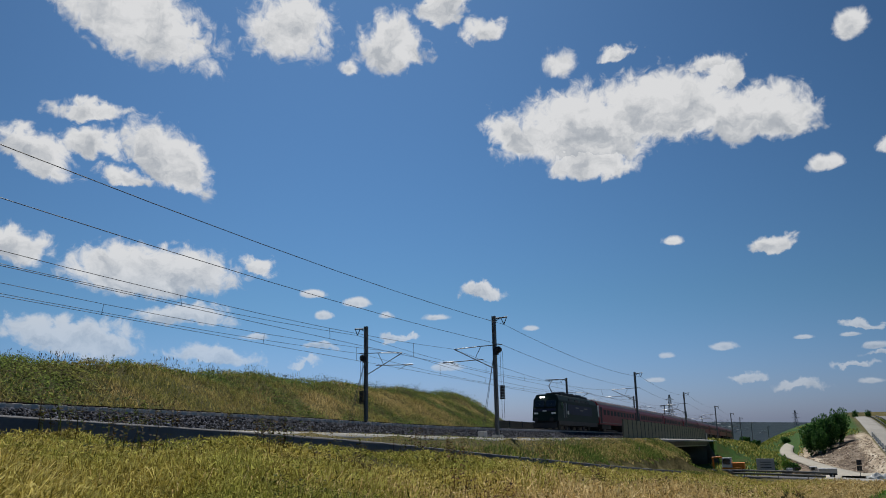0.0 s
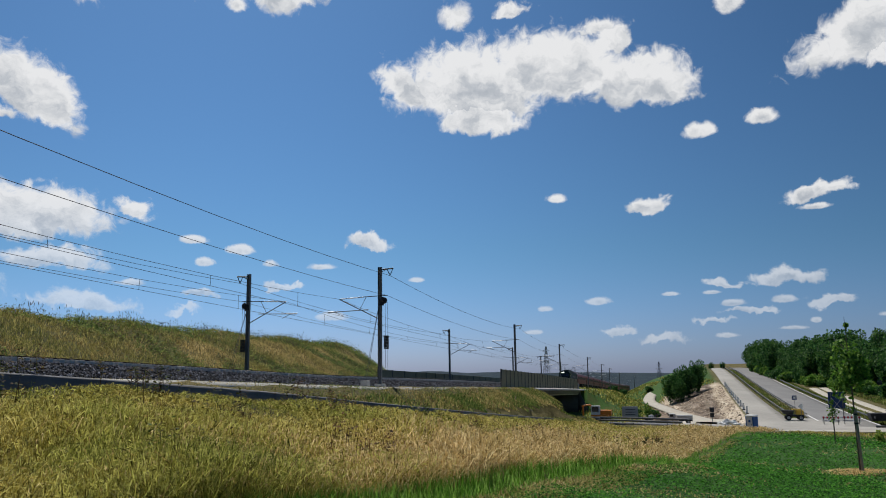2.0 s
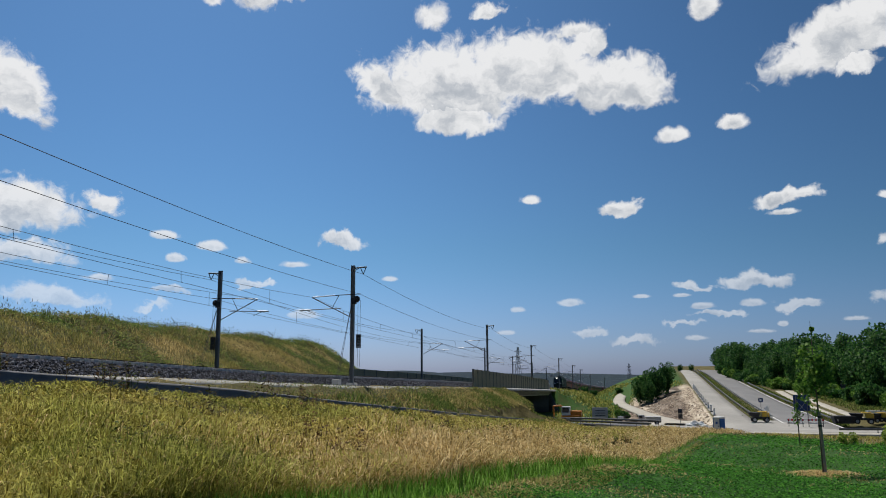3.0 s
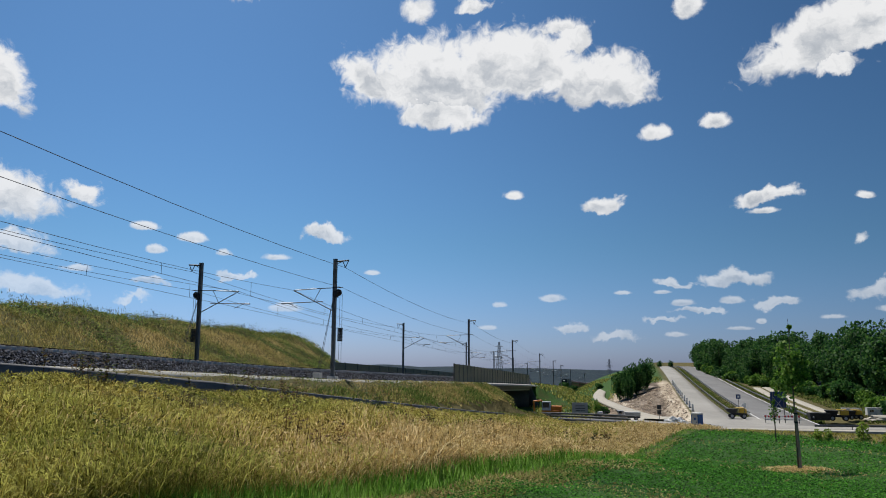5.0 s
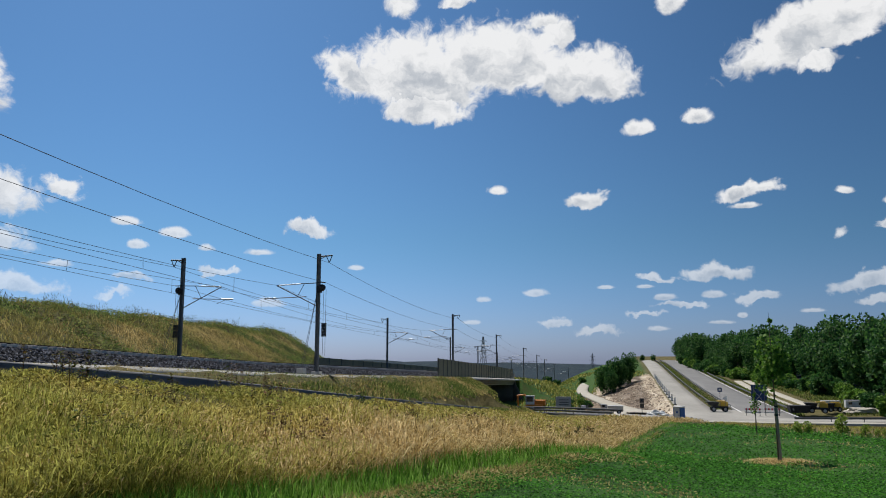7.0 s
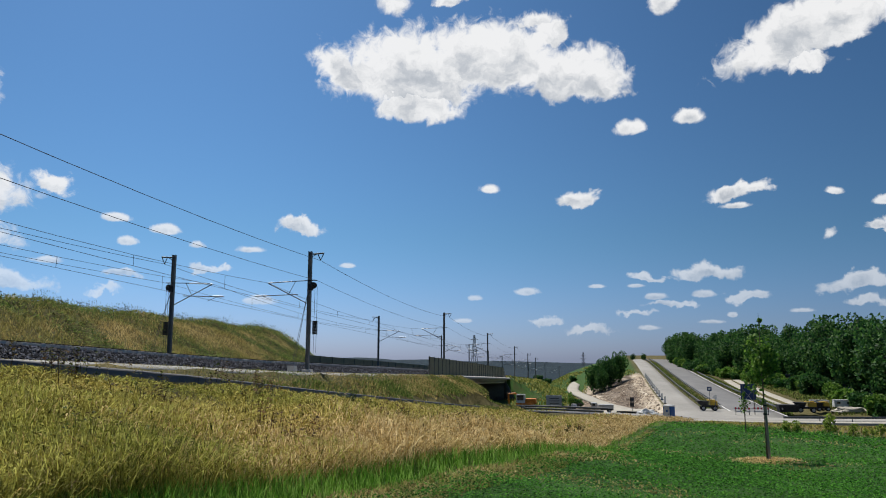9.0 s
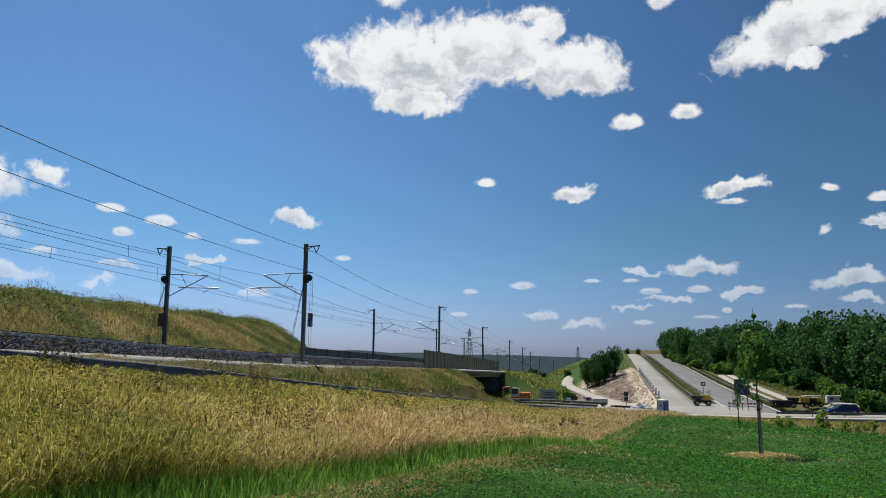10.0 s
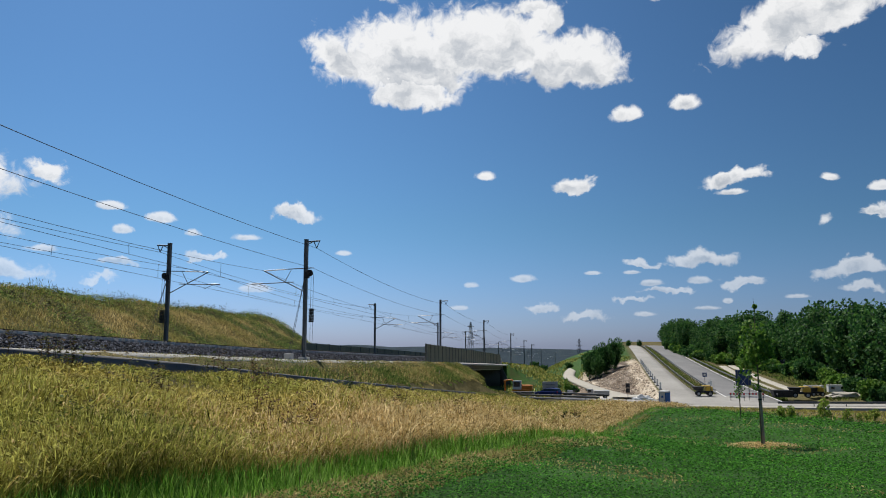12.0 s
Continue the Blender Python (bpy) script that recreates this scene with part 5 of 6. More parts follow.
def crown_mesh(name, n, rx, rz, lobes, leaf, material, seed, low=0.0):
    """A crown of leaves gathered in clumps, uneven and with gaps."""
    r = np.random.default_rng(seed)
    c = r.normal(size=(lobes, 3))
    c /= np.linalg.norm(c, axis=1)[:, None]
    c *= r.uniform(0.35, 0.85, lobes)[:, None]
    c[:, 2] = np.clip(c[:, 2], -0.75, 0.9)
    c[:, :2] -= c[:, :2].mean(0)
    size = r.uniform(0.22, 0.42, lobes)
    which = r.integers(0, lobes, n)
    d = r.normal(size=(n, 3))
    d /= np.linalg.norm(d, axis=1)[:, None]
    p = c[which] + d * (size[which] * r.uniform(0.7, 1.08, n) ** 0.5)[:, None]
    p = p * [rx, rx, rz] + [0, 0, low]
    s = leaf * r.uniform(0.6, 1.4, n)
    a, b = r.normal(size=(n, 3)), r.normal(size=(n, 3))
    a = a * 0.8 + d * 0.2
    a /= np.linalg.norm(a, axis=1)[:, None]
    b = np.cross(a, b)
    b /= np.linalg.norm(b, axis=1)[:, None]
    v = np.stack([p - a * s[:, None] * 0.6, p - b * s[:, None] * 0.42, p + a * s[:, None] * 0.6, p + b * s[:, None] * 0.42], 1).reshape(-1, 3)
    base = np.arange(n)[:, None] * 4
    return mesh_from(name, v, np.concatenate([base + [0, 1, 2], base + [0, 2, 3]], 0), material)


def trunk_bm(tall, r, limbs, spread_, seed):
    rr_ = random.Random(seed)
    bm = bare()
    rod(bm, (0, 0, -0.4), (0, 0, tall * 0.5), r, 9, r * 0.75)
    rod(bm, (0, 0, tall * 0.48), (rr_.uniform(-0.2, 0.2), rr_.uniform(-0.2, 0.2), tall * 0.9), r * 0.75, 7, r * 0.2)
    for i in range(limbs):
        a = i * 6.283 / limbs + rr_.uniform(-0.4, 0.4)
        z0 = tall * rr_.uniform(0.35, 0.65)
        rod(bm, (0, 0, z0), (math.cos(a) * spread_, math.sin(a) * spread_, z0 + tall * rr_.uniform(0.12, 0.28)), r * 0.45, 6, r * 0.12)
    return bm


def tree_kind(tall, wide, seed, material, leaf, n=3600):
    top = thing("tree", "dense green broadleaf tree at the wood's edge", "tree", "wood")
    part("trunk", trunk_bm(tall, 0.22, 6, wide * 0.6, seed), BARK, top)
    me = crown_mesh("crown", n, wide, tall * 0.46, 40, leaf * 0.95, material, seed, tall * 0.54)
    ob = new("crown", me)
    ob.parent = top
    return top


KINDS = [tree_kind(13, 4.6, 1, LEAF, 0.55), tree_kind(15, 5.2, 2, LEAF, 0.6), tree_kind(11.5, 4.4, 3, LEAF, 0.5), tree_kind(14, 4.2, 4, LEAF, 0.5), tree_kind(9, 3.8, 5, LEAF, 0.45, 3200)]
spots = []
for row in range(3):
    q = 4.0 + row * 3
    while q < 330:
        w = 30 + row * 8.5 - 17 * float(smooth(35, 190, q)) + random.uniform(-2, 2) - 3.0 * row * float(smooth(150, 300, q))
        spots.append((q, w, row))
        q += random.uniform(6.0, 9.0) + 0.012 * q
used = set()
for q, w, row in spots:
    x, y = hill_at(q, w)
    i = random.choice((0, 1, 2, 3, 4) if row == 0 else (0, 1, 1, 2, 3))
    size = random.uniform(0.8, 1.15) * (1.04 - 0.2 * float(smooth(60, 260, q)))
    m = Matrix.Translation((x, y, float(ground_z(x, y)) - 0.2)) @ Matrix.Rotation(random.uniform(0, 6.28), 4, "Z")
    if i in used:
        ob = copy_thing(KINDS[i], m)
    else:
        ob = KINDS[i]
        ob.matrix_basis = m
        used.add(i)
    ob.scale = (size, size, size * random.uniform(0.95, 1.1))

# understorey along the wood's edge
BUSHES = [thing("shrub", "leafy green shrub at the wood's edge", "shrub", "shrubs") for _ in range(2)]
for b, (mat, seed) in zip(BUSHES, ((LEAF, 41), (LEAF_LIGHT, 42))):
    ob = new("foliage", crown_mesh("foliage", 1500, 2.3, 1.7, 16, 0.42, mat, seed, 1.2))
    ob.parent = b
    part("stem", trunk_bm(1.8, 0.06, 4, 0.8, seed), BARK, b)
q, i = 4.0, 0
while q < 240:
    w = 25.5 - 16 * float(smooth(35, 190, q)) + random.uniform(-1, 1.5)
    x, y = hill_at(q, w)
    m = Matrix.Translation((x, y, float(ground_z(x, y)) - 0.1)) @ Matrix.Rotation(random.uniform(0, 6.28), 4, "Z")
    ob = BUSHES[i] if i < 2 else copy_thing(random.choice(BUSHES), m)
    ob.matrix_basis = m
    s = random.uniform(0.7, 1.5)
    ob.scale = (s, s, s * random.uniform(0.9, 1.3))
    i, q = i + 1, q + random.uniform(3.0, 5.5)


def put(ob, x, y, turn_=0.0, z=None, scale=1.0):
    z = float(ground_z(x, y)) if z is None else z
    ob.matrix_basis = Matrix.Translation((x, y, z)) @ Matrix.Rotation(radians(turn_), 4, "Z")
    ob.scale = (scale, scale, scale)
    return ob


# the dark clump of trees on the slope
for dx, dy, s in ((47.5, 247, 0.92), (50.5, 250, 1.0), (53.0, 247, 0.9), (49.5, 242, 0.75), (57.0, 252, 0.92), (55, 258, 0.8)):
    ob = copy_thing(KINDS[random.choice((0, 2))], Matrix())
    tagged(ob, "dark green tree in a clump on the slope", "tree", "tree clump")
    put(ob, dx, dy, random.uniform(0, 360), float(ground_z(dx, dy)) - 0.8, s)
    ob.scale = (s * 0.72, s * 0.72, s * 0.95)
# small trees on the summit, bushes far behind the barrier and on the valley slope
for x, y in ((97.5, 398.0), (103.5, 399.0), (116.0, 396.0)):
    ob = copy_thing(KINDS[4], Matrix())
    tagged(ob, "small lone tree on the hill's summit", "tree", "summit trees")
    put(ob, x, y, random.uniform(0, 360), float(ground_z(x, y)) - 0.2, 0.42)
for x, y, s in ((24, 165, 0.5), (29, 172, 0.8), (27, 185, 0.6), (31, 178, 0.5), (22, 158, 0.4), (40, 330, 1.0), (46, 345, 0.9), (50, 300, 0.8), (-13, 190, 1.3), (-16, 193, 1.2)):
    ob = copy_thing(BUSHES[0], Matrix())
    put(ob, x, y, random.uniform(0, 360), float(ground_z(x, y)) - 0.1, s)

# ---- the young tree with its stake ----
def young_tree(tall, wide, leaf, n, seed, label, stake=True):
    top = thing("young_tree", label, "tree")
    bm = bare()
    rod(bm, (0.02, 0.0, -0.2), (0.0, 0, tall * 0.55), 0.045, 8, 0.03)
    rod(bm, (0, 0, tall * 0.54), (-0.03, 0, tall), 0.03, 7, 0.006)
    rr_ = random.Random(seed)
    for i in range(9):
        a, z0 = i * 2.4, tall * rr_.uniform(0.48, 0.8)
        rod(bm, (0, 0, z0), (math.cos(a) * wide * 0.8, math.sin(a) * wide * 0.8, z0 + rr_.uniform(0.2, 0.6)), 0.014, 5, 0.004)
    part("trunk", bm, BARK, top)
    ob = new("crown", crown_mesh("crown", n, wide, tall * 0.25, 22, leaf, LEAF_LIGHT, seed, tall * 0.64))
    ob.parent = top
    ob = new("leader", crown_mesh("leader", 60, 0.16, 0.2, 4, leaf, LEAF_LIGHT, seed + 1, tall * 0.95))
    ob.parent = top
    if stake:
        bm = bare()
        rod(bm, (0.09, -0.06, -0.3), (0.02, -0.06, 2.45), 0.055, 10, 0.05)
        part("stake", bm, STAKE, top, "weathered round wooden stake")
        for z in (1.85, 2.2):
            bm = bare()
            rod(bm, (0.03, -0.03, z), (0.03, -0.03, z + 0.07), 0.085, 12)
            part("tie", bm, DARK, top, "black tree tie")
    return top


put(young_tree(6.1, 0.76, 0.13, 1250, 61, "young broadleaf tree tied to a wooden stake in the clover"), 13.2, 31.9)
put(young_tree(2.6, 0.35, 0.1, 160, 63, "thin young sapling beside the clover field", False), 18.9, 48.7)
put(young_tree(4.4, 0.8, 0.2, 420, 65, "slim young tree beside the gravel path", False), 22.6, 139)
x, y = 13.2 + rng.normal(0, 0.5, 5200), 31.9 + rng.normal(0, 0.6, 5200)
v, f = blades(x, y, ground_z(x, y), rng.uniform(0.04, 0.13, 5200), rng.uniform(0.025, 0.05, 5200), 2.0)
stuff("straw_mulch", v, f, STRAW, "pale straw mulch round the young tree", "mulch")
road_shrub = None
for i in range(15):
    x, y = 22.0 + i * 0.72 + random.uniform(-0.5, 0.5), 50.0 + random.uniform(-3.0, 3.5)
    if road_shrub is None:
        ob = road_shrub = thing("shrub", "sparse yellow-green roadside shrub at the clover's edge", "shrub", "roadside shrubs")
        crown = new("foliage", crown_mesh("foliage", 260, 0.6, 0.62, 14, 0.13, LEAF_YELLOW, 91, 0.6))
        crown.parent = ob
        part("stem", trunk_bm(1.2, 0.03, 4, 0.3, 92), BARK, ob)
    else:
        ob = copy_thing(road_shrub, Matrix())
    put(ob, x, y, random.uniform(0, 360), float(ground_z(x, y)) - 0.1, random.choice((0.5, 0.65, 0.8, 1.2)))
n = 16000
x, y = rng.uniform(8, 75, n), rng.uniform(45, 107, n)
ok = (clover_edge(x, y) < -0.2) & (x > 0.4 * y - 6)
x, y = x[ok], y[ok]
stuff("roadside_grass", *blades(x, y, ground_z(x, y), rng.uniform(0.1, 0.35, len(x)), rng.uniform(0.03, 0.07, len(x)), 0.8), MEADOW, "yellow-green grass between clover and road", "grass")

# broken rock and clods on the dug slope
n = 5200
q, w = rng.uniform(8, 120, n), rng.uniform(-26, -9.5, n)
x = HILL_O[0] + q * math.sin(HILL_A) + w * math.cos(HILL_A)
y = HILL_O[1] + q * math.cos(HILL_A) - w * math.sin(HILL_A)
z = ground_z(x, y)
s_ = 0.06 + 0.32 * rng.random(n) ** 3
v = np.zeros((n, 5, 3))
for i in range(4):
    a = rng.uniform(-0.4, 0.4, n) + i * 1.571
    v[:, i, 0], v[:, i, 1], v[:, i, 2] = np.cos(a) * s_, np.sin(a) * s_, rng.uniform(-0.5, 0.2, n) * s_
v[:, 4] = np.stack([rng.uniform(-0.4, 0.4, n) * s_, rng.uniform(-0.4, 0.4, n) * s_, s_ * rng.uniform(0.5, 0.9, n)], -1)
v += np.stack([x, y, z], -1)[:, None, :]
b_ = np.arange(n)[:, None] * 5
CLOD = surface("clods", [(0.3, (0.06, 0.042, 0.03)), (0.55, (0.18, 0.13, 0.09)), (0.9, (0.45, 0.38, 0.3))], 0.5, 0.95, 0.5, vary=0.7)
stuff("rubble", v.reshape(-1, 3), np.concatenate([b_ + [0, 1, 4], b_ + [1, 2, 4], b_ + [2, 3, 4], b_ + [3, 0, 4]], 0), CLOD, "brown clods and broken rock on the dug slope", "rubble")
# rough green cover on the valley slopes
n = 26000
x, y = rng.uniform(14, 70, n), rng.uniform(128, 380, n)
q, w = hill(x, y)
ok = ((w < -27) | (q > 140)) & (w < -11) & (np.abs(x - np.interp(y, [131, 147, 180, 217, 260, 300, 330], [31, 35, 37.5, 39.5, 43, 52, 64])) > 3)
x, y = x[ok], y[ok]
for mat, word, sel in ((WEED, "slope_weed", rng.random(len(x)) < 0.5), (MEADOW, "slope_grass", None)):
    sel = ~last if sel is None else sel
    last = sel
    stuff(word, *blades(x[sel], y[sel], ground_z(x[sel], y[sel]), rng.uniform(0.2, 0.9, sel.sum()), rng.uniform(0.12, 0.3, sel.sum()), 0.6), mat, "rough grass and weeds on the valley slope", "grass")

# ---- paints ----
def paint(name, c, rough=0.45, d=0.75):
    return surface(name, two(tuple(v * d for v in c), c), 1.2, rough, 0.03)


WHITE, BLUE, ORANGE = paint("white_plastic", (0.8, 0.8, 0.78)), paint("blue_plastic", (0.04, 0.14, 0.42)), paint("orange_paint", (0.75, 0.24, 0.03))
YELLOW, GREY, RED = paint("yellow_paint", (0.72, 0.46, 0.06)), paint("light_grey_paint", (0.5, 0.5, 0.5)), paint("red_paint_sign", (0.6, 0.03, 0.03))
NAVY, RUBBER, BROWN = paint("navy_car_paint", (0.015, 0.03, 0.13), 0.25), surface("rubber", two((0.012, 0.012, 0.012), (0.03, 0.03, 0.03)), 3, 0.85, 0.1), paint("brown_wood", (0.2, 0.12, 0.07), 0.8)
SIGN_BLUE = paint("dark_blue_sign", (0.03, 0.06, 0.16), 0.5)


def toilet():
    top = thing("portable_toilet", "blue and white plastic portable toilet beside the road", "toilet")
    for name, mat, x, y, sx_, sy_, lab in (("side_wall", BLUE, -0.54, 0, 0.08, 1.12, ""), ("side_wall", BLUE, 0.54, 0, 0.08, 1.12, ""), ("back_wall", BLUE, 0, 0.54, 1.0, 0.06, ""), ("door", WHITE, 0, -0.53, 0.86, 0.06, "white door panel")):
        bm = box(bare(), x, y, 1.08, sx_, sy_, 2.0, bevel=0.015)
        ob = part(name, bm, mat, top, lab)
        if name == "door":
            part("latch", box(bare(), 0.3, -0.58, 1.05, 0.08, 0.05, 0.14), DARK, ob)
            part("panel_badge", box(bare(), 0.0, -0.565, 1.5, 0.3, 0.02, 0.3), BLUE, ob, "blue badge")
    for x in (-0.5, 0.5):
        part("door_post", box(bare(), x, -0.55, 1.08, 0.1, 0.1, 2.0), BLUE, top)
    part("base", box(bare(), 0, 0, 0.06, 1.15, 1.15, 0.12, bevel=0.02), DARK, top)
    bm = box(bare(), 0, 0, 2.18, 1.16, 1.16, 0.22, bevel=0.07)
    part("roof", bm, WHITE, top, "white domed roof", True)
    return top


put(toilet(), 31.2, 107.6, -48)
post = thing("bollard", "short brown wooden bollard beside the toilet", "bollard")
part("shaft", box(bare(), 0, 0, 0.4, 0.18, 0.18, 0.9, bevel=0.02), BROWN, post)
put(post, 32.8, 107.2)


def wheel(parent, x, y, r, w):
    bm = bare()
    rod(bm, (x - w / 2, y, r), (x + w / 2, y, r), r, 20)
    ob = part("wheel", bm, RUBBER, parent)
    bm = bare()
    rod(bm, (x - w / 2 - 0.012, y, r), (x + w / 2 + 0.012, y, r), r * 0.6, 14)
    part("rim", bm, GREY, ob, "grey metal rim")


def loft(bm, sections):
    """A closed body through cross sections of equal length, each a list of (x, y, z)."""
    rings = [[bm.verts.new(p) for p in s] for s in sections]
    n = len(rings[0])
    for a, b in zip(rings, rings[1:]):
        for i in range(n):
            bm.faces.new((a[i], a[(i + 1) % n], b[(i + 1) % n], b[i]))
    bm.faces.new(rings[0][::-1])
    bm.faces.new(rings[-1])
    bmesh.ops.recalc_face_normals(bm, faces=bm.faces)
    return bm


def car():
    """A dark blue estate car; it drives along +y, its origin under its middle."""
    top = thing("estate_car", "dark navy blue estate car driving along the road", "car")
    body, roof = [], []
    for y, lo, hi, w in ((-2.3, 0.45, 0.85, 0.75), (-2.2, 0.28, 0.98, 0.86), (-1.2, 0.22, 1.0, 0.9), (0.6, 0.22, 0.98, 0.9), (1.3, 0.22, 0.92, 0.89), (2.05, 0.26, 0.74, 0.84), (2.3, 0.4, 0.62, 0.7)):
        body.append([(-w, y, lo + 0.12), (-w * 0.9, y, lo), (w * 0.9, y, lo), (w, y, lo + 0.12), (w, y, hi - 0.12), (w * 0.9, y, hi), (-w * 0.9, y, hi), (-w, y, hi - 0.12)])
    part("body", loft(bare(), body), NAVY, top, smooth=False)
    for y, hi, w in ((-2.18, 0.98, 0.78), (-1.95, 1.38, 0.66), (-1.0, 1.46, 0.66), (0.1, 1.43, 0.66), (0.45, 1.3, 0.68), (1.2, 0.92, 0.76)):
        roof.append([(-0.8, y, min(0.93, hi - 0.02)), (0.8, y, min(0.93, hi - 0.02)), (w, y, hi), (-w, y, hi)])
    cab = part("cabin", loft(bare(), roof), GLASS, top, "dark tinted glass cabin")
    r2 = [[(-0.69, y, z - 0.04), (0.69, y, z - 0.04), (0.62, y, z + 0.03), (-0.62, y, z + 0.03)] for y, z in ((-2.0, 1.36), (-1.0, 1.47), (0.15, 1.44))]
    part("roof", loft(bare(), r2), NAVY, cab)
    for y in (-1.98, -1.1, -0.15):
        for s in (-1, 1):
            bm = bare()
            rod(bm, (s * 0.81, y, 0.95), (s * 0.68, y + 0.05, 1.4), 0.035, 6)
            part("pillar", bm, NAVY, cab)
    for x in (-0.8, 0.8):
        for y in (-1.4, 1.4):
            wheel(top, x, y, 0.33, 0.22)
        part("headlight", box(bare(), x * 0.8, 2.2, 0.62, 0.3, 0.14, 0.14), LAMP, top)
        part("tail_light", box(bare(), x * 0.95, -2.25, 0.85, 0.16, 0.1, 0.25), RED, top)
    return top


CAR = car()
ROAD_S = np.concatenate([[0], np.cumsum(np.linalg.norm(np.diff(VALLEY_ROAD, axis=0), axis=1))])


def on_road(s):
    """The pose of the car s metres along the valley road, heading back along it, in the far lane."""
    p = np.array([np.interp([s - 1.3, s + 1.3], ROAD_S, VALLEY_ROAD[:, i]) for i in range(3)]).T
    d = Vector(p[0] - p[1]).normalized()
    right = Vector((d.y, -d.x, 0)).normalized()
    m = Matrix((right, d, right.cross(d))).transposed().to_4x4()
    m.translation = Vector((p[0] + p[1]) / 2) + right * 1.2 + Vector((0, 0, 0.07))
    return m


CAR_S = 2.4 + float(ROAD_S[int(np.argmin(np.hypot(VALLEY_ROAD[:, 0] - 36.8, VALLEY_ROAD[:, 1] - 115.4)))])
CAR_SPEED = -23.5


def excavator(label, colour, s=1.0):
    top = thing("excavator", label, "excavator")
    for x in (-1.05, 1.05):
        bm = box(bare(), x, 0, 0.45, 0.55, 3.6, 0.85, bevel=0.2)
        part("track", bm, RUBBER, top, "black crawler track")
    part("undercarriage", box(bare(), 0, 0, 0.7, 1.7, 2.4, 0.4), DARK, top)
    bm = box(bare(), 0.25, -0.9, 1.55, 2.1, 2.2, 1.1, bevel=0.15)
    part("engine_cover", bm, colour, top)
    bm = box(bare(), 0, 0.2, 1.1, 2.4, 3.4, 0.35, bevel=0.05)
    part("platform", bm, colour, top)
    bm = box(bare(), -0.7, 0.95, 2.1, 1.0, 1.7, 1.75, bevel=0.1)
    cab = part("cab", bm, WHITE, top, "white cab")
    part("side_window", box(bare(), -1.21, 1.0, 2.3, 0.04, 1.3, 1.0), GLASS, cab)
    part("front_window", box(bare(), -0.7, 1.81, 2.3, 0.8, 0.04, 1.1), GLASS, cab)
    bm = bare()
    for x in (0.35, 0.6):
        rod(bm, (x, 1.2, 1.4), (x, 2.1, 3.1), 0.16, 8)
        rod(bm, (x, 2.1, 3.1), (x, 3.6, 2.9), 0.15, 8)
    part("boom", bm, colour, top)
    bm = bare()
    rod(bm, (0.48, 3.6, 3.0), (0.48, 3.5, 0.9), 0.17, 8)
    part("stick", bm, colour, top)
    bm = box(bare(), 0.48, 3.2, 0.55, 1.0, 0.9, 0.7, bevel=0.15)
    part("bucket", bm, DARK, top)
    return top


put(excavator("orange crawler excavator with a white cab at the underpass", ORANGE), 14.3, 137.5, 78, -7.3, 0.9)


def site_board():
    top = thing("site_board", "light grey slatted site board on posts", "board")
    part("panel", box(bare(), 0, 0, 1.35, 2.7, 0.12, 1.8, bevel=0.02), GREY, top)
    for i in range(3):
        part("line_bar", box(bare(), 0.05, -0.075, 0.85 + i * 0.42, 1.7, 0.02, 0.11), DARK, top, "dark printed bar")
    for x in (-1.2, 1.2):
        part("post", box(bare(), x, 0.12, 1.0, 0.1, 0.1, 2.4), GALV, top)
    return top


put(site_board(), 19.1, 136, -8, -7.0)


def guardrail(points, label):
    """A crash barrier: W-beam on posts."""
    top = thing("guardrail", label, "guardrail", kind="structure")
    p = np.array(points, float)
    d = np.gradient(p[:, :2], axis=0)
    d /= np.linalg.norm(d, axis=1)[:, None]
    n = np.stack([-d[:, 1], d[:, 0]], -1)
    prof = ((0, 0.44), (0.05, 0.5), (0.0, 0.58), (0.05, 0.67), (0.0, 0.75), (-0.02, 0.75), (-0.02, 0.44))
    v = np.stack([np.column_stack([p[:, :2] + n * a, p[:, 2] + h]) for a, h in prof], 1)
    i = np.arange(v.shape[0] * v.shape[1]).reshape(v.shape[:2])
    j = np.roll(i, -1, 1)
    f = np.stack([i[:-1], j[:-1], j[1:], i[1:]], -1).reshape(-1, 4)
    ob = new("beam", mesh_from("beam", v.reshape(-1, 3), f, GALV))
    ob.parent = top
    me = finish(box(bare(), 0, 0, 0.25, 0.1, 0.06, 1.0), "post", GALV)
    gap = 0
    for a, b in zip(p[:-1], p[1:]):
        gap += np.linalg.norm(b - a)
        if gap > 3.9:
            gap = 0
            ob = new("post", me)
            ob.parent = top
            ob.location = b
    return top


def beside(path, shift, s0, s1):
    d = np.gradient(path[:, :2], axis=0)
    d /= np.linalg.norm(d, axis=1)[:, None]
    q = path.copy()
    q[:, 0] += d[:, 1] * shift
    q[:, 1] -= d[:, 0] * shift
    return q[s0:s1]


W_END = turn_in
guardrail(beside(VALLEY_ROAD, 3.3, W_END - 14, W_END + 2), "grey steel crash barrier along the valley road")
guardrail(beside(VALLEY_ROAD, -3.4, W_END - 12, W_END + 1), "grey steel crash barrier along the valley road")
east = int(np.argmin(np.hypot(VALLEY_ROAD[:, 0] - 49, VALLEY_ROAD[:, 1] - 112)))
guardrail(beside(VALLEY_ROAD, 3.8, east, east + 26), "grey steel crash barrier along the valley road")
for w, q0 in ((-1.9, 14), (0.8, 14), (9.8, 6)):
    guardrail([(*hill_at(q, w), float(hill_z(q)) + 0.05) for q in np.arange(q0, 300, 4.0)], "grey steel crash barrier along the hill road")
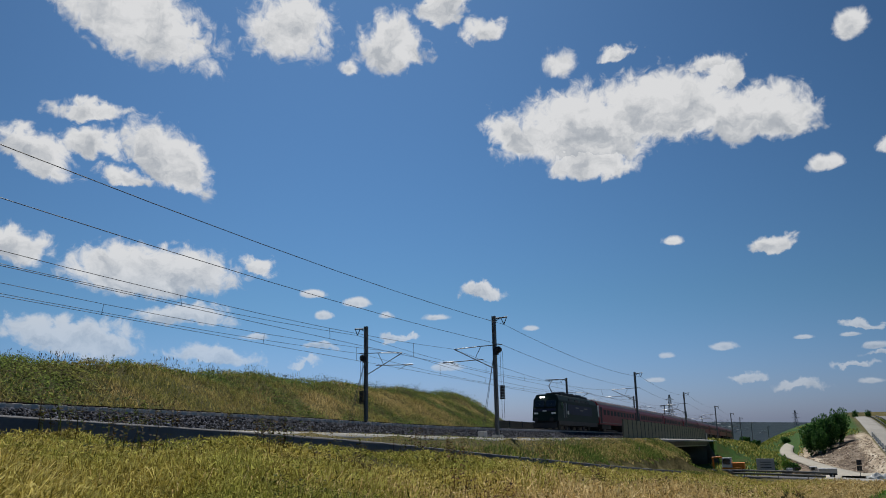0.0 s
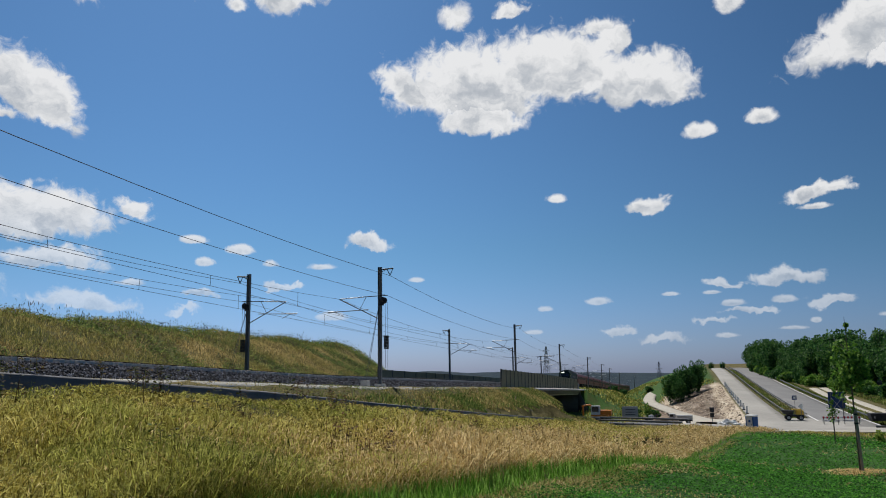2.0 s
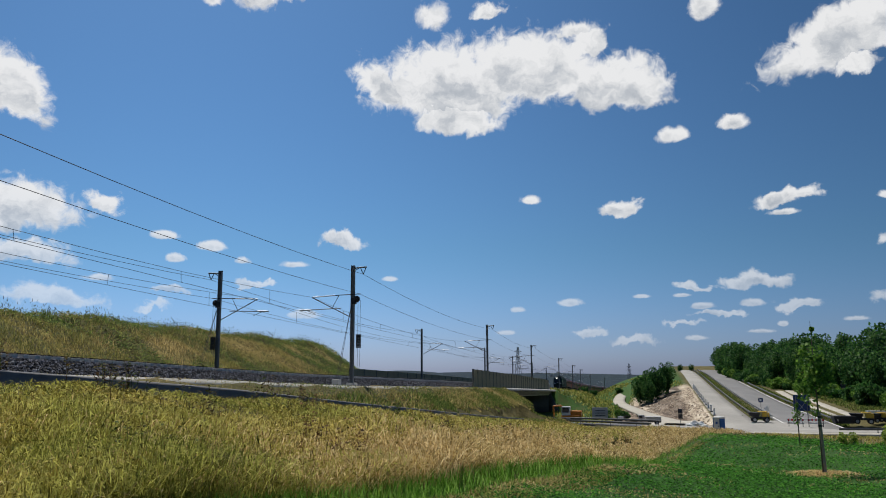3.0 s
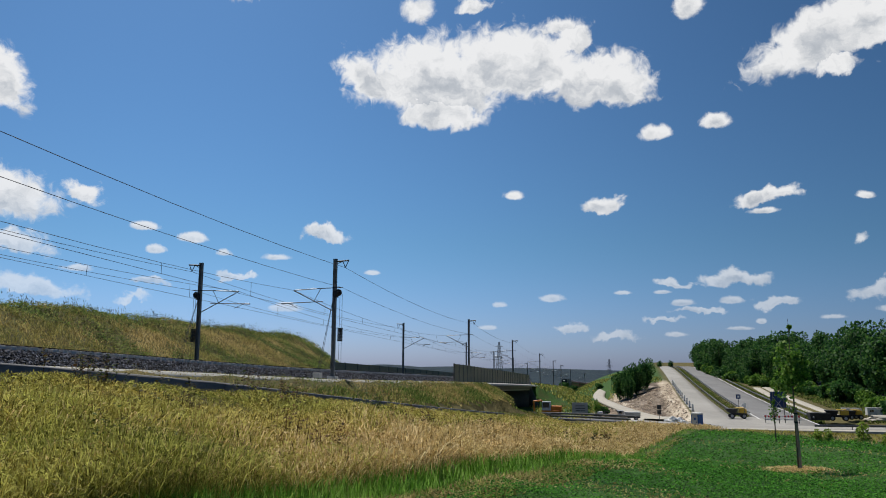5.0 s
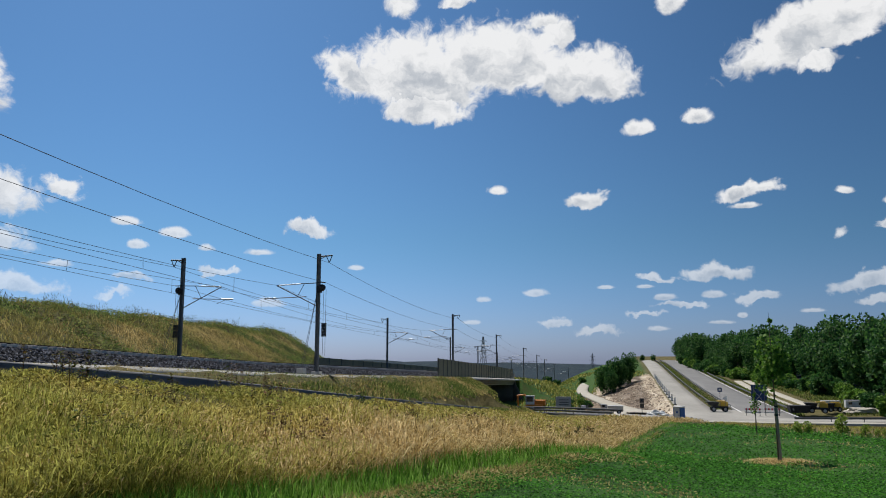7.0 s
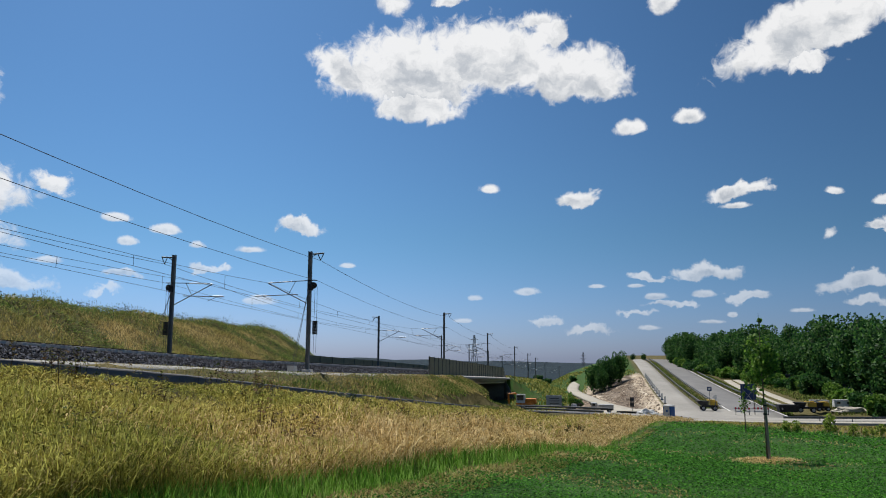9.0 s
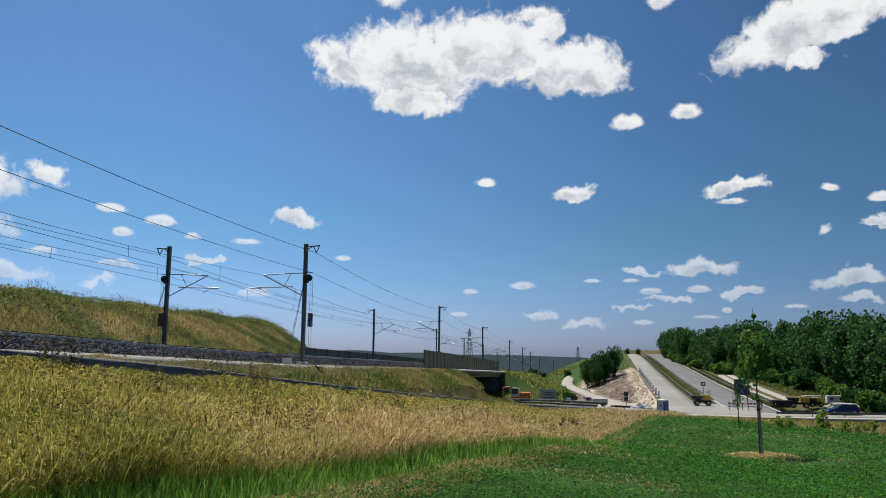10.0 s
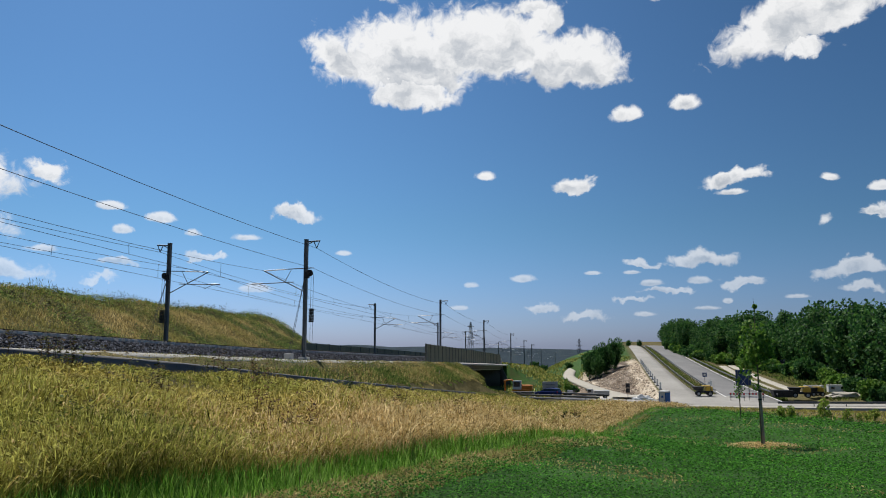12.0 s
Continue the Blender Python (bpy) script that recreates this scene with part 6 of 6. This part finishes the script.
# dry verge in the median and along the hill road
q, w = rng.uniform(6, 250, 14000), rng.choice([-0.6, 10.6], 14000) + rng.normal(0, 0.75, 14000)
x = HILL_O[0] + q * math.sin(HILL_A) + w * math.cos(HILL_A)
y = HILL_O[1] + q * math.cos(HILL_A) - w * math.sin(HILL_A)
stuff("median_grass", *blades(x, y, ground_z(x, y), rng.uniform(0.12, 0.4, len(x)), rng.uniform(0.08, 0.16, len(x)), 0.5), WEED, "rough dark grass along the carriageway edges", "grass")


q, w = rng.uniform(8, 130, 15000), rng.uniform(18.5, 30, 15000)
w[:5000] = rng.uniform(10.4, 12.0, 5000)
x = HILL_O[0] + q * math.sin(HILL_A) + w * math.cos(HILL_A)
y = HILL_O[1] + q * math.cos(HILL_A) - w * math.sin(HILL_A)
stuff("woodside_grass", *blades(x, y, ground_z(x, y), rng.uniform(0.2, 0.6, len(x)), rng.uniform(0.1, 0.22, len(x)), 0.6), WEED, "rough grass between the farm track and the wood", "grass")


def delineator():
    top = thing("marker_post", "white plastic marker panel along the carriageway edge", "marker post", "marker posts")
    part("panel", box(bare(), 0, 0, 0.65, 0.3, 0.06, 1.1, bevel=0.02), WHITE, top)
    part("foot", box(bare(), 0, 0, 0.06, 0.5, 0.7, 0.12, bevel=0.03), DARK, top)
    return top


first = None
for i in range(11):
    q = 22 + i * 9.5
    x, y = hill_at(q, -8.4)
    ob = delineator() if first is None else copy_thing(first, Matrix())
    first = first or ob
    put(ob, x, y, -12, float(hill_z(q)) + 0.1, 1.15)


def traffic_light(label):
    top = thing("traffic_light", label, "traffic light", "traffic lights")
    part("pole", rod(bare(), (0, 0, -0.4), (0, 0, 2.2), 0.05), GALV, top)
    for i in range(2):
        head = part("head", box(bare(), 0, -0.1, 1.5 + i * 0.85, 0.7, 0.16, 0.75, bevel=0.04), DARK, top, "black signal head")
        part("lens", rod(bare(), (0, -0.18, 1.5 + i * 0.85), (0, -0.24, 1.5 + i * 0.85), 0.14, 14), GLASS, head)
    return top


put(traffic_light("temporary black traffic light at the building site"), 31.6, 130.5, -8, -7.5)
sheet_ = thing("plastic_sheet_heap", "crumpled white plastic sheeting on the gravel", "sheeting")
bm = bare()
bmesh.ops.create_icosphere(bm, subdivisions=4, radius=1.0)
for v in bm.verts:
    nv = noise.noise(v.co * 2.3) * 0.35 + noise.noise(v.co * 6) * 0.15
    v.co = Vector((v.co.x * (1.75 + nv), v.co.y * (0.8 + nv), max(v.co.z, 0) * (0.75 + nv * 1.4)))
part("sheet", bm, WHITE, sheet_)
put(sheet_, 33.2, 127.0, -10, -7.45)


def heap(label, name, rx, ry, h, material, seed):
    top = thing(name, label, "heap")
    bm = bare()
    bmesh.ops.create_icosphere(bm, subdivisions=4, radius=1.0)
    for v in bm.verts:
        nv = noise.noise(v.co * 1.7 + Vector((seed, 0, 0))) * 0.3 + noise.noise(v.co * 5 + Vector((0, seed, 0))) * 0.12
        v.co = Vector((v.co.x * rx * (1 + nv), v.co.y * ry * (1 + nv), max(v.co.z, -0.1) * h * (1 + nv)))
    part("mound", bm, material, top)
    return top


EARTH = surface("dug_earth", [(0.3, (0.16, 0.11, 0.075)), (0.5, (0.3, 0.23, 0.165)), (0.72, (0.5, 0.43, 0.34))], 0.7, 0.95, 0.7, fine=8)
put(heap("brown heap of dug earth and brushwood", "earth_heap", 2.4, 1.2, 1.25, EARTH, 1), 24.4, 132.5, 0, -7.6)
put(heap("pale gravel heap beside the road", "gravel_heap", 3.0, 1.5, 0.8, GRAVEL, 2), 70.0, 133.0, 0, -7.2)
put(heap("low brown overgrown mound behind the noise barrier", "overgrown_mound", 7.5, 5.0, 5.0, EARTH, 3), -9.0, 205.0)


def truck(label, cab_mat, body_mat, s=1.0, tipper=True):
    top = thing("site_truck", label, "truck")
    part("chassis", box(bare(), 0, 0, 0.75, 1.5, 5.4, 0.3), DARK, top)
    cab = part("cab", box(bare(), 0, 2.0, 1.6, 2.0, 1.5, 1.6, bevel=0.15), cab_mat, top)
    part("windscreen", box(bare(), 0, 2.76, 1.95, 1.7, 0.05, 0.7), GLASS, cab)
    for x in (-1.01, 1.01):
        part("side_window", box(bare(), x, 2.15, 1.95, 0.04, 0.8, 0.6), GLASS, cab)
    sec = [[(-1.05, y, 1.0), (1.05, y, 1.0), (1.2, y, 2.0), (-1.2, y, 2.0)] for y in (-2.7, 1.0)]
    part("skip", loft(bare(), sec), body_mat, top)
    for y in (-1.7, 1.9):
        for x in (-0.85, 0.85):
            wheel(top, x, y, 0.45, 0.32)
    return top


def dumper(label):
    """A small site dumper with a skip in front."""
    top = thing("site_dumper", label, "dumper")
    part("chassis", box(bare(), 0, -0.3, 0.75, 1.2, 2.6, 0.35, bevel=0.05), DARK, top)
    sec = [[(-0.75, 0.1, 0.95), (0.75, 0.1, 0.95), (0.9, -0.1, 1.6), (-0.9, -0.1, 1.6)], [(-0.6, 1.3, 0.95), (0.6, 1.3, 0.95), (0.9, 1.9, 1.65), (-0.9, 1.9, 1.65)]]
    part("skip", loft(bare(), sec), DARK, top, "dark steel skip")
    part("engine_cover", box(bare(), 0, -1.0, 1.25, 1.2, 1.2, 0.75, bevel=0.1), YELLOW, top)
    part("canopy", box(bare(), 0, -0.6, 1.75, 1.2, 1.4, 0.12, bevel=0.03), YELLOW, top)
    for y in (-1.1, 0.8):
        for x in (-0.7, 0.7):
            wheel(top, x, y, 0.42, 0.35)
    return top


def on_hill(ob, q, w, turn_):
    x, y = hill_at(q, w)
    return put(ob, x, y, turn_, float(hill_z(q)) + 0.16)


on_hill(dumper("small yellow site dumper parked on the traffic island"), 7.0, -2.2, 80)
put(truck("small grey site truck parked at the roadside", GREY, GREY), 27.2, 134.0, 85, -7.6, 0.7)
put(excavator("compact dark excavator beside the earth heap", DARK), 22.0, 133.0, -60, -7.6, 0.5)


def trough(label, mat):
    top = thing("skip_container", label, "container")
    sec = [[(-1.0, y0, 0.1), (1.0, y0, 0.1), (1.15, y1, 1.3), (-1.15, y1, 1.3)] for y0, y1 in ((-1.4, -1.7), (1.4, 1.7))]
    part("trough", loft(bare(), sec), mat, top)
    for y in (-1.0, 0, 1.0):
        part("rib", box(bare(), 0, y, 0.7, 2.3, 0.08, 1.0), DARK, top)
    return top


put(trough("dark steel skip container at the roadside", DARK), 58.4, 131.5, 80, -7.3)
put(dumper("yellow wheel loader working at the roadside"), 61.5, 131.5, 70, -7.3, 1.05)
put(dumper("yellow site dumper beside the loader"), 65.0, 133.5, 100, -7.2, 0.9)


def cabin(label, mat):
    top = thing("site_cabin", label, "cabin", "site cabins")
    part("body", box(bare(), 0, 0, 1.0, 4.4, 2.0, 1.8, bevel=0.05), mat, top)
    part("roof", box(bare(), 0, 0, 1.95, 4.5, 2.1, 0.12, bevel=0.03), GREY, top)
    for x in (-1.2, 1.2):
        part("window", box(bare(), x, -1.01, 1.2, 0.9, 0.04, 0.6), GLASS, top)
    return top


c0 = put(cabin("white site cabin at the wood's edge", WHITE), 67.5, 139.0, -10, -7.0, 0.7)
put(copy_thing(c0, Matrix()), 71.5, 138.5, -12, -6.9, 0.7)


def sign(label, shape, mat, z):
    top = thing("road_sign", label, "road sign", "road signs")
    part("pole", rod(bare(), (0, 0, -0.3), (0, 0, z + 0.4), 0.04), GALV, top)
    bm = bare()
    if shape == "square":
        box(bm, 0, -0.06, z, 0.75, 0.03, 0.75, bevel=0.01)
    else:
        bmesh.ops.create_cone(bm, cap_ends=True, segments=3, radius1=0.55, radius2=0.55, depth=0.03, matrix=Matrix.Translation((0, -0.06, z)) @ Matrix.Rotation(radians(90), 4, "X") @ Matrix.Rotation(radians(90 if shape == "yield" else -90), 4, "Z"))
    part("plate", bm, mat, top)
    if shape == "square":
        part("symbol", box(bare(), 0, -0.08, z, 0.36, 0.01, 0.36), WHITE, top, "white symbol field")
    return top


def back_sign():
    top = thing("direction_sign", "large dark blue direction sign seen from behind", "road sign")
    part("panel", box(bare(), 0, 0, 2.9, 2.6, 0.08, 2.8, bevel=0.02), SIGN_BLUE, top)
    for x in (-0.9, 0.9):
        part("post", rod(bare(), (x, -0.1, -0.3), (x, -0.1, 4.2), 0.07), GALV, top)
    for a, b in (((-0.9, -0.12, 1.0), (0.9, -0.12, 3.4)), ((0.9, -0.12, 1.0), (-0.9, -0.12, 3.4))):
        part("brace", rod(bare(), a, b, 0.035), GREY, top)
    return top


on_hill(sign("blue square road sign on a steel pole", "square", SIGN_BLUE, 3.4), 12, -1.2, -15)
on_hill(sign("yield sign on a steel pole at the junction", "yield", WHITE, 2.3), 6, -1.0, -15)
put(back_sign(), 55.0, 139.5, -20, -7.1)


def barricade():
    top = thing("road_barricade", "red and white striped road barricade", "barricade", "barricades")
    part("board", box(bare(), 0, 0, 1.0, 2.4, 0.05, 0.3), WHITE, top)
    for i in range(5):
        part("stripe", box(bare(), -1.0 + i * 0.5, -0.03, 1.0, 0.24, 0.02, 0.29), RED, top, "red stripe")
    part("lower_board", box(bare(), 0, 0, 0.5, 2.4, 0.05, 0.2), WHITE, top)
    for x in (-1.0, 1.0):
        part("foot", box(bare(), x, 0, 0.45, 0.08, 0.6, 0.95), DARK, top)
    return top


b0 = put(barricade(), 47.6, 123.5, -20, -7.15)
put(copy_thing(b0, Matrix()), 50.3, 122.6, -20, -7.1)


def pylon(tall, label):
    top = thing("power_pylon", label, "pylon", "power pylons")
    bm = bare()
    s = tall * 0.085
    def corner(i, z):
        w = s * (1 - 0.86 * z / tall)
        return ((-1, -1), (1, -1), (1, 1), (-1, 1))[i][0] * w, ((-1, -1), (1, -1), (1, 1), (-1, 1))[i][1] * w, z
    levels = [tall * f for f in (0, 0.2, 0.38, 0.54, 0.68, 0.8, 0.9, 1.0)]
    for a, b in zip(levels, levels[1:]):
        for i in range(4):
            rod(bm, corner(i, a), corner(i, b), 0.16, 4)
            rod(bm, corner(i, a), corner((i + 1) % 4, b), 0.09, 4)
            rod(bm, corner((i + 1) % 4, a), corner(i, b), 0.09, 4)
    part("lattice", bm, GALV, top)
    for z, w in ((0.62, 0.12), (0.76, 0.15), (0.89, 0.1)):
        bm = bare()
        rod(bm, (-tall * w, 0, tall * z), (0, 0, tall * (z + 0.035)), 0.13, 4)
        rod(bm, (tall * w, 0, tall * z), (0, 0, tall * (z + 0.035)), 0.13, 4)
        rod(bm, (-tall * w, 0, tall * z), (tall * w, 0, tall * z), 0.13, 4)
        part("cross_arm", bm, GALV, top)
    return top


for az, d, tall, top_z, label in ((2.1, 700, 38, 23.5, "grey lattice power pylon beyond the railway"), (10.2, 1100, 40, 11.5, "distant grey lattice power pylon above the valley")):
    put(pylon(tall, label), d * math.sin(radians(az)), d * math.cos(radians(az)), 25, top_z - tall)

# relay cabinets beside the far barrier
cab_ = thing("relay_cabinet", "grey steel relay cabinet beside the track", "cabinet")
part("body", box(bare(), 0, 0, 0.95, 1.6, 0.8, 1.9, bevel=0.03), GALV, cab_)
part("lid", box(bare(), 0, 0, 1.93, 1.7, 0.9, 0.08, bevel=0.02), GREY, cab_)
x, y, a_ = line(40, 14.2)
put(cab_, x, y, -10, float(rail_z(40)) - 0.9)
# marker posts on the embankment
for k in (-36.5, -22.0, 30.0):
    mp = thing("boundary_post", "short grey wooden boundary post in the grass", "post", "boundary posts")
    part("shaft", rod(bare(), (0, 0, -0.2), (0, 0, 0.55), 0.035, 8), STAKE, mp)
    x, y, _ = line(k, -5.2)
    put(mp, x, y)

motions()
